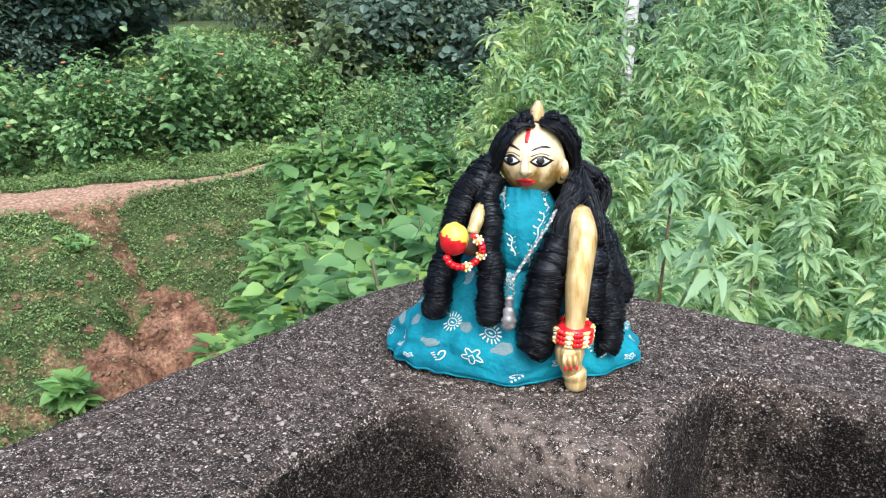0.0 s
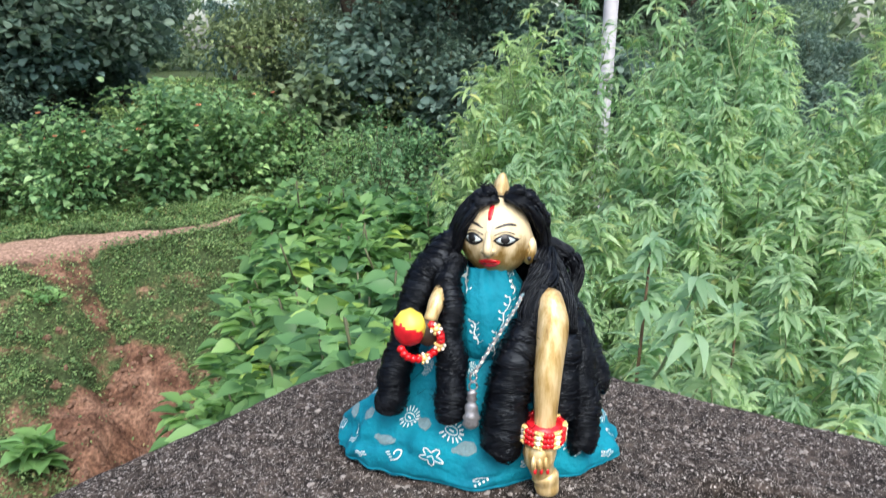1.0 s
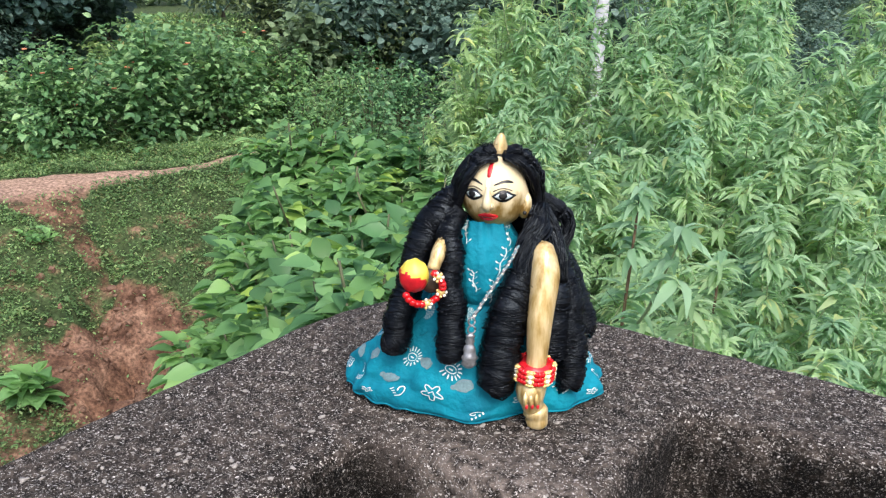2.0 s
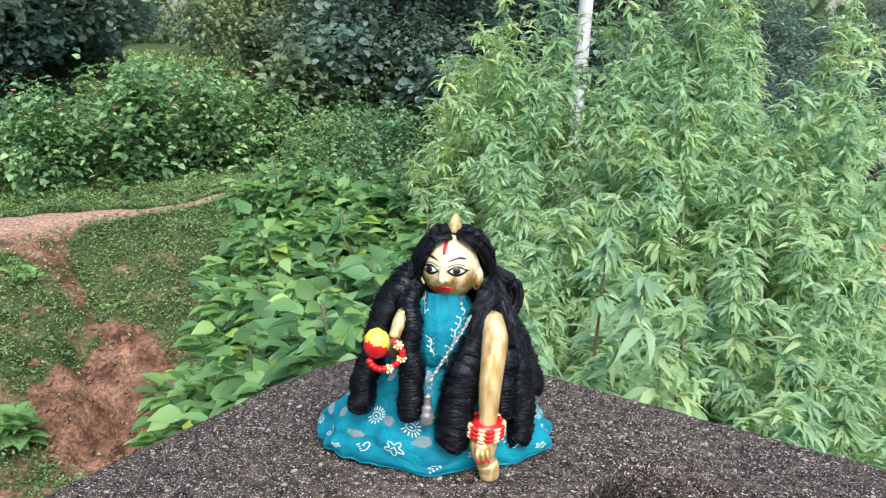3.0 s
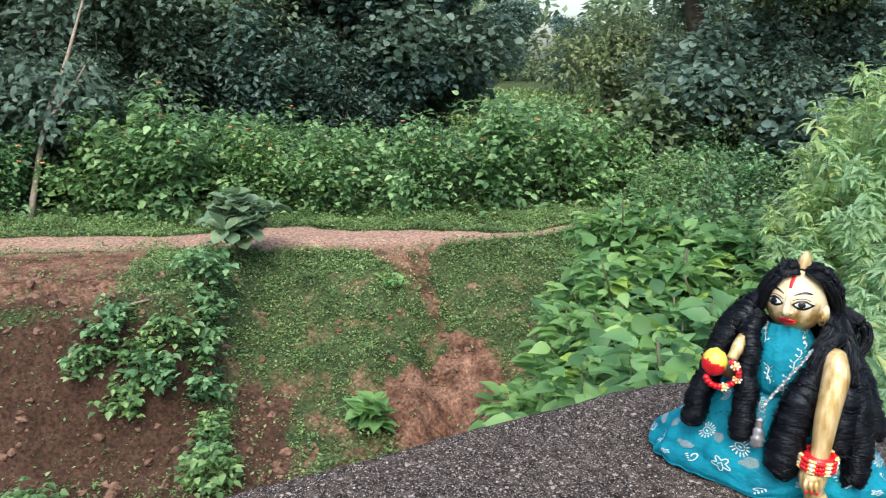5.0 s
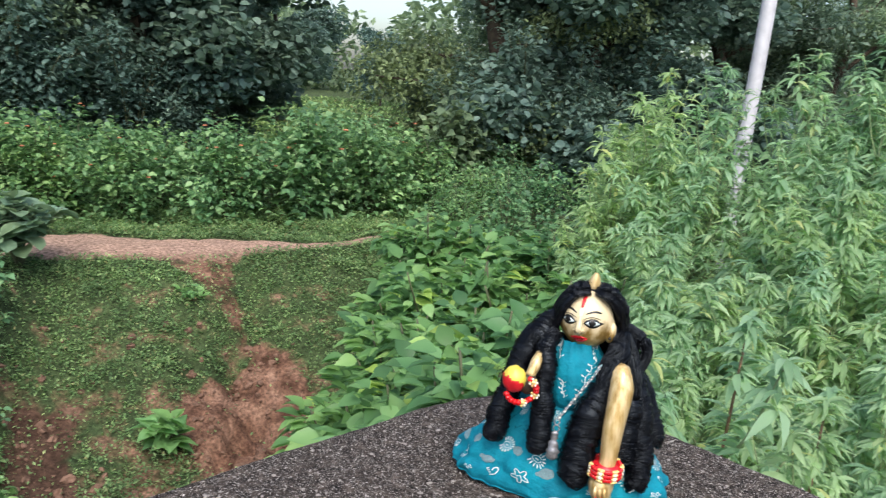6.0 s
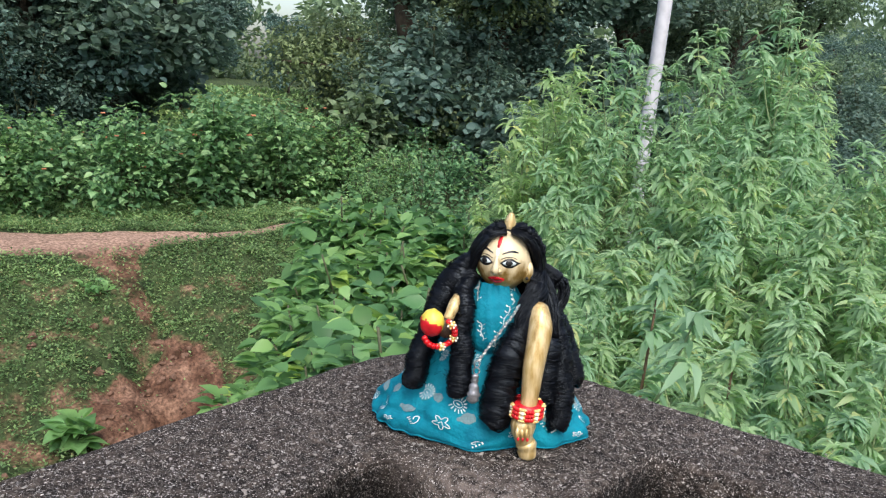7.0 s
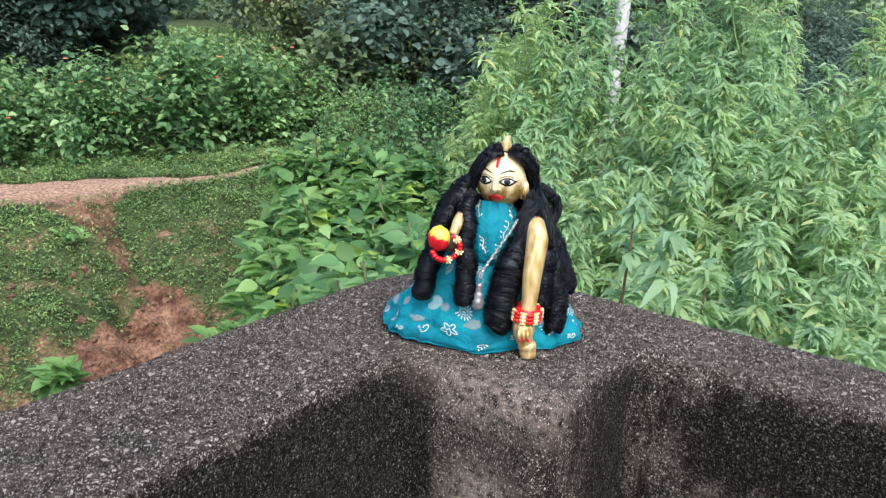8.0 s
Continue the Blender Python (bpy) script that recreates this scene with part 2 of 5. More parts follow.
# ---- mesh helpers ----
def mesh_from(name, verts, faces, mats, face_mats=None, smooth=True):
    me = bpy.data.meshes.new(name)
    me.from_pydata([tuple(v) for v in verts], [], faces)
    for m in mats:
        me.materials.append(m)
    if face_mats is not None:
        me.polygons.foreach_set("material_index", face_mats)
    me.polygons.foreach_set("use_smooth", [smooth] * len(me.polygons))
    me.update()
    return me


def child(name, me, parent, label=""):
    ob = new(name, me)
    ob.parent = parent
    return tagged(ob, label)


class Shape:
    """Collects pieces with materials into one mesh."""

    def __init__(self):
        self.v, self.f, self.m = [], [], []

    def add(self, verts, faces, mat=0):
        o = len(self.v)
        self.v += [tuple(p) for p in verts]
        self.f += [tuple(i + o for i in q) for q in faces]
        self.m += [mat] * len(faces)

    def tube(self, points, radii, mat=0, sides=12, rough=0.0, ridge=0.0, ridges=0, flat=1.0):
        pts = [Vector(p) for p in points]
        n = len(pts)
        verts, faces = [], []
        side = Vector((1, 0, 0))
        for i, p in enumerate(pts):
            d = (pts[min(i + 1, n - 1)] - pts[max(i - 1, 0)]).normalized()
            a = (side - d * side.dot(d)).normalized()
            side = a
            b = d.cross(a)
            for k in range(sides):
                t = 2 * math.pi * k / sides
                r = radii[i] * (1 + rough * noise.noise((p + a * math.cos(t) * 0.3 + b * math.sin(t) * 0.3) * 37))
                if ridges:
                    r *= 1 + ridge * math.sin(t * ridges + i * 0.9) * 0.5 + ridge * math.sin(i * 2.1)
                verts.append(p + a * (math.cos(t) * r) + b * (math.sin(t) * r * flat))
        for i in range(n - 1):
            for k in range(sides):
                k2 = (k + 1) % sides
                faces.append((i * sides + k, i * sides + k2, (i + 1) * sides + k2, (i + 1) * sides + k))
        faces.append(tuple(range(sides - 1, -1, -1)))
        faces.append(tuple((n - 1) * sides + k for k in range(sides)))
        self.add(verts, faces, mat)

    def ball(self, c, r, mat=0, seg=16, rings=10, turn=None, rough=0.0, test=None):
        """An ellipsoid; test gives a material by the unit direction."""
        c = Vector(c)
        r = (r, r, r) if isinstance(r, (int, float)) else r
        verts, faces = [], []
        dirs = []
        for i in range(rings + 1):
            ph = math.pi * i / rings
            for k in range(seg):
                t = 2 * math.pi * k / seg
                d = Vector((math.sin(ph) * math.cos(t), math.sin(ph) * math.sin(t), math.cos(ph)))
                dirs.append(d)
                q = Vector((d.x * r[0], d.y * r[1], d.z * r[2])) * (1 + rough * noise.noise(d * 2.3 + c * 50))
                verts.append(c + (turn @ q if turn else q))
        o = len(self.v)
        self.v += [tuple(p) for p in verts]
        for i in range(rings):
            for k in range(seg):
                k2 = (k + 1) % seg
                q = (i * seg + k, (i + 1) * seg + k, (i + 1) * seg + k2, i * seg + k2)
                self.f.append(tuple(j + o for j in q))
                self.m.append(test(dirs[q[0]]) if test else mat)

    def mesh(self, name, mats, smooth=True):
        return mesh_from(name, self.v, self.f, mats, self.m, smooth)


def spline(points, steps):
    """Catmull-Rom points through the given ones."""
    p = [Vector(q) for q in points]
    p = [p[0] * 2 - p[1]] + p + [p[-1] * 2 - p[-2]]
    out = []
    for i in range(1, len(p) - 2):
        for k in range(steps):
            t = k / steps
            a, b, c, d = p[i - 1], p[i], p[i + 1], p[i + 2]
            out.append(0.5 * (b * 2 + (c - a) * t + (a * 2 - b * 5 + c * 4 - d) * t * t + (b * 3 - a - c * 3 + d) * t ** 3))
    out.append(p[-2])
    return out


def leaf_shape(kind):
    """Vertices and faces of one leaf: it lies along +x, unit length, its face up."""
    if kind == "oval":
        v = [(0, 0, 0), (0.3, 0.24, 0.07), (0.3, -0.24, 0.07), (0.72, 0.2, 0.02), (0.72, -0.2, 0.02), (1, 0, -0.14)]
        return np.array(v), [(0, 2, 1), (1, 2, 4), (1, 4, 3), (3, 4, 5)]
    if kind == "tiny":
        v = [(0, 0, 0), (0.45, 0.27, 0.07), (1, 0, -0.12), (0.45, -0.27, 0.07)]
        return np.array(v), [(0, 2, 1), (0, 3, 2)]
    widths = {"ovate": [(0.0, 0.03), (0.15, 0.24), (0.38, 0.33), (0.65, 0.23), (0.86, 0.09), (1.0, 0.0)],
              "slender": [(0.0, 0.02), (0.2, 0.09), (0.45, 0.125), (0.72, 0.085), (1.0, 0.0)],
              "round": [(0.0, 0.05), (0.12, 0.32), (0.4, 0.45), (0.75, 0.35), (1.0, 0.04)]}[kind]
    droop = {"ovate": 0.32, "slender": 0.72, "round": 0.15}[kind]
    v, f = [], []
    for x, w in widths:
        z = 0.22 * x - droop * x * x
        xs = x * (1 - 0.12 * droop * x)
        v += [(xs, w, z + w * 0.35), (xs, 0, z), (xs, -w, z + w * 0.35)]
    for i in range(len(widths) - 1):
        a, b = i * 3, i * 3 + 3
        f += [(a, a + 1, b + 1, b), (a + 1, a + 2, b + 2, b + 1)]
    return np.array(v), f


def turns(yaw, pitch, roll):
    """Rotation matrices for arrays of angles: roll about x, then pitch (nose up), then yaw."""
    cy, sy, cp, sp, cr, sr = np.cos(yaw), np.sin(yaw), np.cos(pitch), np.sin(pitch), np.cos(roll), np.sin(roll)
    o, e = np.zeros_like(yaw), np.ones_like(yaw)
    rz = np.stack([cy, -sy, o, sy, cy, o, o, o, e], -1).reshape(-1, 3, 3)
    ry = np.stack([cp, o, -sp, o, e, o, sp, o, cp], -1).reshape(-1, 3, 3)
    rx = np.stack([e, o, o, o, cr, -sr, o, sr, cr], -1).reshape(-1, 3, 3)
    return rz @ ry @ rx


def leaves_mesh(name, kind, at, size, yaw, pitch, roll, mat):
    """Many leaves in one mesh."""
    tv, tf = leaf_shape(kind)
    at, size = np.asarray(at, float), np.asarray(size, float)
    rot = turns(np.asarray(yaw, float), np.asarray(pitch, float), np.asarray(roll, float))
    v = np.einsum("nij,kj->nki", rot, tv) * size[:, None, None] + at[:, None, :]
    n, k = len(at), len(tv)
    tris = []
    for q in tf:
        tris += [(q[0], q[i], q[i + 1]) for i in range(1, len(q) - 1)] if len(q) == 3 else [q]
    w = len(tris[0])
    idx = (np.array(tris)[None] + (np.arange(n) * k)[:, None, None]).reshape(-1)
    me = bpy.data.meshes.new(name)
    me.vertices.add(n * k)
    me.vertices.foreach_set("co", v.reshape(-1).astype(np.float32))
    me.loops.add(len(idx))
    me.loops.foreach_set("vertex_index", idx.astype(np.int32))
    count = n * len(tris)
    me.polygons.add(count)
    me.polygons.foreach_set("loop_start", np.arange(0, count * w, w, dtype=np.int32))
    me.materials.append(mat)
    me.polygons.foreach_set("use_smooth", np.ones(count, dtype=bool))
    me.update(calc_edges=True)
    me.validate()
    return me


# ---- the lie of the land ----
def smooth(t):
    t = min(1.0, max(0.0, t))
    return t * t * (3 - 2 * t)


def along_path(x, y):
    """n: metres from the footpath's line towards the wall; s: metres along it."""
    return (x + 6.17) * 0.752 - (y - 5.13) * 0.659, (x + 6.17) * 0.659 + (y - 5.13) * 0.752


def ground_z(x, y):
    n, s = along_path(x, y)
    bank = smooth((-s - 0.45) / 0.8)
    start, width = 1.3 + 1.75 * bank, 2.5 - 1.95 * bank
    fall = 1.05 * smooth((n - start) / width) * (1 - 0.55 * smooth((s - 2.0) / 2.0))
    z = -1.25 - fall
    r = math.hypot(x, y)
    if r < 30:
        z += 0.035 * noise.noise((x * 1.3, y * 1.3, 0)) + 0.018 * noise.noise((x * 5, y * 5, 3))
        worn = math.exp(-((n - 3.1) / 0.75) ** 4 - ((s - 0.85) / 0.55) ** 4) + (0.8 if s < -0.9 and n > 2.6 else 0)
        lumps = noise.noise((x * 4, y * 4, 9))
        z += worn * (0.08 * lumps + 0.075 * noise.noise((x * 7, y * 7, 4)) + 0.04 * noise.noise((x * 17, y * 17, 6)) - 0.05)
        # holes washed out in the gully's bed
        for hn, hs, wide, deep in ((3.27, 0.76, 0.085, 0.36), (3.05, 0.92, 0.06, 0.18), (3.45, 0.60, 0.07, 0.18)):
            far = ((n - hn) / (wide * 1.3)) ** 2 + ((s - hs) / wide) ** 2
            if far < 6:
                z -= deep * math.exp(-far * far * 0.5)
        # runnel worn into the slope
        q = abs(n - 2.7) / 1.2
        if q < 1:
            z -= 0.20 * smooth(1.6 * (1 - q)) * math.exp(-((s - 0.95 - 0.12 * math.sin(n * 4)) / 0.17) ** 2)
    else:
        z += min(2.0, (r - 30) * 0.012)
    return z


def between(v, lo, hi, edge):
    """1 inside lo to hi, falling to 0 over that edge."""
    return smooth(0.5 + (v - lo) / edge) * smooth(0.5 + (hi - v) / edge)


def bare(x, y):
    """How worn the turf is, 0 to 1."""
    n, s = along_path(x, y)
    v = 0.0
    # the footpath: broad at first, narrowing where it enters the scrub
    top = float(np.interp(s, [-4, -1.4, -0.1, 0.57, 1.05, 1.79, 2.46, 3.4], [0.95, 0.95, 0.86, 1.06, 1.14, 1.30, 1.08, 0.8]))
    low = float(np.interp(s, [-4, -1.4, -0.1, 0.3, 1.12, 1.76, 2.31, 3.4], [1.50, 1.55, 1.58, 1.64, 1.58, 1.46, 1.30, 0.95]))
    if s < 3.4:
        v = max(v, between(n, top, low, 0.14))
    # the trail that drops from it into the gully
    mid = float(np.interp(n, [1.5, 1.8, 2.1, 2.5], [0.68, 0.72, 0.85, 1.02]))
    half = float(np.interp(n, [1.5, 1.75, 2.05, 2.3, 2.5], [0.45, 0.26, 0.13, 0.07, 0.09]))
    v = max(v, 0.68 * between(n, 1.45, 2.6, 0.2) * between(s, mid - half, mid + half, 0.16))
    # the gully
    left = float(np.interp(n, [2.45, 2.67, 2.9, 3.15, 3.5, 3.9], [0.95, 0.78, 0.42, 0.32, 0.42, 0.55]))
    right = float(np.interp(n, [2.45, 2.67, 2.97, 3.5, 3.9], [1.10, 1.26, 1.38, 1.28, 1.2]))
    v = max(v, 0.92 * between(n, 2.5, 3.95, 0.22) * between(s, left, right, 0.14))
    # thin turf on the lower slope, a raw strip by the creepers, the bank
    v = max(v, 0.46 * smooth((n - 2.45) / 0.5), 0.30 * smooth((n - 1.7) / 0.4))
    v = max(v, 0.80 * between(n, 2.95, 4.2, 0.25) * between(s, -0.75, -0.30, 0.25))
    if s < -0.9:
        v = max(v, 0.85 * smooth((-s - 1.35) / 0.3) * between(n, 1.55, 3.1, 0.2), 0.75 * smooth((n - 3.0) / 0.2))
    return v


def graded(lo, hi, step, far):
    inner = list(np.arange(lo, hi + step / 2, step))
    out, d, left = [], step, [lo]
    while left[-1] > -far:
        d *= 1.28
        left.append(left[-1] - d)
    d, right = step, [hi]
    while right[-1] < far:
        d *= 1.28
        right.append(right[-1] + d)
    return left[:0:-1] + inner + right[1:]


def build_ground():
    xs, ys = graded(-8, 1.5, 0.045, 1800), graded(-1.0, 7, 0.045, 1800)
    verts = [(x, y, ground_z(x, y)) for y in ys for x in xs]
    w = len(xs)
    faces = [(j * w + i, j * w + i + 1, (j + 1) * w + i + 1, (j + 1) * w + i) for j in range(len(ys) - 1) for i in range(w - 1)]
    me = mesh_from("ground", verts, faces, [M_GROUND])
    a = me.attributes.new("bare", "FLOAT", "POINT")
    a.data.foreach_set("value", [bare(x, y) if abs(x) < 30 and abs(y) < 30 else 0.0 for x, y, z in verts])
    b = me.attributes.new("trodden", "FLOAT", "POINT")
    b.data.foreach_set("value", [smooth((1.75 - along_path(x, y)[0]) / 0.35) for x, y, z in verts])
    # where the bank's dark earth and painted-in shade lie
    c = me.attributes.new("shaded_earth", "FLOAT", "POINT")
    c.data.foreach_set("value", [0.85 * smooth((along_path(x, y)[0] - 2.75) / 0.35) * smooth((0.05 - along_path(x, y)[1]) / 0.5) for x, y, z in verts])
    return tagged(new("ground", me), "sloping red-brown earth with low green turf and a worn footpath", "ground", kind="structure")


build_ground()

# ---- the parapet corner ----
from mathutils.geometry import delaunay_2d_cdt

WALL_TURN = pose(0, 0, 0, 0, 0, -21)


def rounded_outline(corners, step):
    """A closed outline through corners (a, b, radius), resampled."""
    pts, n = [], len(corners)
    for i, (a, b, r) in enumerate(corners):
        p = Vector((a, b))
        q, s = Vector(corners[i - 1][:2]), Vector(corners[(i + 1) % n][:2])
        d1, d2 = (q - p).normalized(), (s - p).normalized()
        for k in range(7):
            t = k / 6
            pts.append((p + d1 * r) * (1 - t) ** 2 + p * 2 * t * (1 - t) + (p + d2 * r) * t * t)
    out = []
    for i, p in enumerate(pts):
        q = pts[(i + 1) % len(pts)]
        m = max(1, int((q - p).length / step))
        out += [p + (q - p) * (k / m) for k in range(m)]
    return out


def build_parapet():
    ring = rounded_outline([(-0.243, -1.9, 0.03), (-0.243, 0.207, 0.21), (1.9, 0.207, 0.03), (1.9, 0.067, 0.03),
                            (0.150, 0.067, 0.035), (0.150, -0.126, 0.028), (-0.037, -0.126, 0.03), (-0.037, -1.9, 0.03)], 0.011)
    n = len(ring)
    normals = []
    for i in range(n):
        d = (ring[(i + 1) % n] - ring[i - 1]).normalized()
        normals.append(Vector((-d.y, d.x)))

    def uneven(w, k):
        return k * (0.006 * noise.noise(w * 14) + 0.0022 * noise.noise(w * 60) + 0.0013 * noise.noise(w * 170))

    profile = [(0.016, 0.0), (0.011, -0.0015), (0.0065, -0.0045), (0.003, -0.010), (0.001, -0.018), (0, -0.03)]
    profile += [(0, -0.032 - 0.011 * k) for k in range(1, 26)] + [(0, -0.45), (0, -0.7), (0, -2.45)]
    verts = []
    wear = [0, 0.25, 0.7, 1.0, 0.8, 0.3]
    for row, (inset, z) in enumerate(profile):
        for p, d in zip(ring, normals):
            q = p - d * inset
            w = Vector((q.x, q.y, z))
            r = uneven(w, 1)
            edge = (0.005 * max(0.0, noise.noise(Vector((q.x, q.y, 0)) * 24)) + 0.003 * max(0.0, noise.noise(w * 70))) * wear[row] if row < 6 else 0
            k = (0.1, 0.3, 0.5, 0.7, 0.9)[row] if row < 5 else 1
            verts.append((q.x + d.x * (r - edge) * k, q.y + d.y * (r - edge) * k, z + (uneven(Vector((q.x, q.y, 0)), 0.3) - edge if z > -0.03 else 0)))
    faces = []
    for j in range(len(profile) - 1):
        for i in range(n):
            i2 = (i + 1) % n
            faces.append((j * n + i, j * n + i2, (j + 1) * n + i2, (j + 1) * n + i))
    # the top: a net of points inside the rim, so that it is uneven all over
    flat = [Vector(v[:2]) for v in verts[:n]]
    edges = [(i, (i + 1) % n) for i in range(n)]
    extra, a = [], -0.235
    while a < 1.0:
        b = -1.0
        while b < 0.2:
            p = Vector((a + 0.003 * noise.noise((a * 90, b * 90, 1)), b + 0.003 * noise.noise((a * 90, b * 90, 5))))
            on = (a < -0.062 and b < 0.0) or (b > 0.092 and a > -0.02) or (-0.2 < a < 0.122 and -0.1 < b < 0.17 and a - b > -0.33)
            if on:
                extra.append(p)
            b += 0.011
        a += 0.011
    pts, _, tris, *_ = delaunay_2d_cdt(flat + extra, edges, [], 1, 1e-6)
    o = len(verts)
    for p in pts:
        verts.append((p.x, p.y, uneven(Vector((p.x, p.y, 0)), 0.3)))
    for t in tris:
        x0, x1, x2 = (pts[i] for i in t)
        up = (x1 - x0).x * (x2 - x0).y - (x1 - x0).y * (x2 - x0).x > 0
        faces.append(tuple(o + i for i in (t if up else t[::-1])))
    bm = bmesh.new()
    bv = [bm.verts.new(v) for v in verts]
    for f in faces:
        bm.faces.new([bv[i] for i in f])
    bmesh.ops.remove_doubles(bm, verts=bm.verts, dist=0.0004)
    me = bpy.data.meshes.new("parapet")
    bm.to_mesh(me)
    bm.free()
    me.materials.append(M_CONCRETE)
    me.polygons.foreach_set("use_smooth", [True] * len(me.polygons))
    ob = tagged(new("wall_parapet", me), "rough weathered concrete parapet corner with a square pillar and black algae stains", "parapet wall", kind="structure")
    ob.matrix_world = WALL_TURN
    rng = random.Random(5)
    s = Shape()
    inside = 0
    while inside < 1500:
        a, b = rng.uniform(-0.225, 0.8), rng.uniform(-0.9, 0.2)
        on = (a < -0.05 and b < 0.02) or (b > 0.085 and a > -0.02) or (-0.15 < a < 0.125 and -0.11 < b < 0.12)
        if not on:
            continue
        inside += 1
        r = rng.choice((0.0006, 0.0008, 0.0009, 0.0011, 0.0014, 0.002))
        turn = Euler((rng.uniform(-.4, .4), rng.uniform(-.4, .4), rng.uniform(0, 6))).to_matrix()
        s.ball((a, b, 0.0002), (r * rng.uniform(1, 1.7), r, r * 0.5), 0, 6, 4, turn, 0.5)
    tagged(child("stone_grains", s.mesh("stone_grains", [M_CHIP]), ob), "small pale stone grains in the concrete", kind="stuff")
    return ob


build_parapet()
floor = Shape()
floor.add([(-0.030, -1.9, -0.92), (1.9, -1.9, -0.92), (1.9, 0.06, -0.92), (-0.030, 0.06, -0.92),
           (-0.030, -1.9, -2.45), (1.9, -1.9, -2.45), (1.9, 0.06, -2.45), (-0.030, 0.06, -2.45)],
          [(0, 1, 2, 3), (7, 6, 5, 4), (0, 4, 5, 1), (1, 5, 6, 2), (2, 6, 7, 3), (3, 7, 4, 0)])
ob = tagged(new("floor", floor.mesh("floor", [M_CONCRETE], False)), "rough grey concrete floor behind the parapet", "floor", kind="structure")
ob.matrix_world = WALL_TURN


# ---- trees, bushes and plants ----
EYE = Vector((0.17, -0.76, 0.0))


def polar(bearing, d):
    """A place d metres off from where one stands behind the parapet, at a bearing to the left of the y axis."""
    return EYE.x - math.sin(radians(bearing)) * d, EYE.y + math.cos(radians(bearing)) * d


def tree_meshes(seed, height, spread, leaf, count, low, mat, kind="tiny"):
    """Trunk with limbs, and a crown of clumps of leaves round the limbs' ends."""
    rng = random.Random(seed)
    np_rng = np.random.RandomState(seed)
    trunk, limbs = Shape(), []
    bend = [Vector((rng.uniform(-.15, .15) * k, rng.uniform(-.15, .15) * k, height * 0.8 * k / 4)) for k in range(5)]
    tr = spline(bend, 5)
    r0 = 0.02 * height + 0.03
    trunk.tube(tr, [r0 * (1.25 - 1.05 * i / len(tr)) for i in range(len(tr))], 0, 10, 0.12)
    ends = []
    for k in range(18):
        i = int(len(tr) * rng.uniform(low, 0.98)) - 1
        base = tr[max(0, i)]
        az = k * 2.4 + rng.uniform(-.4, .4)
        up = rng.uniform(-0.05, 0.7)
        ln = spread * rng.uniform(0.55, 1.05) * (1 - 0.45 * max(0, i / len(tr) - 0.4))
        tip = base + Vector((math.cos(az) * ln, math.sin(az) * ln, up * ln))
        mid = (base + tip) / 2 + Vector((0, 0, 0.1 * ln))
        pts = spline([base, mid, tip], 4)
        limb = Shape()
        limb.tube(pts, [max(0.008, r0 * 0.36 * (1 - 0.85 * j / len(pts))) for j in range(len(pts))], 0, 6)
        limbs.append(limb.mesh("limb", [M_BARK]))
        ends += [(tip, 0.30 * spread), (mid, 0.24 * spread), ((mid + tip) / 2 + Vector((0, 0, 0.1)), 0.27 * spread)]
    ends.append((tr[-1] + Vector((0, 0, 0.2)), 0.4 * spread))
    c = np.array([list(e[0]) for e in ends])
    r = np.array([e[1] for e in ends])
    pick = np_rng.randint(0, len(ends), count)
    d = np_rng.normal(size=(count, 3))
    d /= np.linalg.norm(d, axis=1)[:, None]
    at = c[pick] + d * (r[pick] * np_rng.uniform(0.45, 1.05, count))[:, None] * np.array([1, 1, 0.75])
    yaw = np.arctan2(d[:, 1], d[:, 0]) + np_rng.normal(0, 0.9, count)
    me = leaves_mesh("crown", kind, at, leaf * np_rng.uniform(0.6, 1.25, count), yaw, np_rng.normal(-0.35, 0.45, count), np_rng.normal(0, 0.5, count), mat)
    return trunk.mesh("trunk", [M_BARK]), limbs, me


def tree(meshes, label):
    e = tagged(new("tree"), label, "tree", "trees behind the scrub")
    child("trunk", meshes[0], e)
    for limb in meshes[1]:
        child("limb", limb, e)
    child("crown", meshes[2], e)
    return e


def place(ob, x, y, turn, size=1.0, sink=0.03, lean=0.0):
    m = pose(x, y, ground_z(x, y) - sink, lean, 0, turn) @ Matrix.Scale(size, 4)
    ob.matrix_basis = m
    return ob


def place_copy(ob, x, y, turn, size=1.0, sink=0.03):
    got = copy_thing(ob, pose(0, 0, 0))
    return place(got, x, y, turn, size, sink)


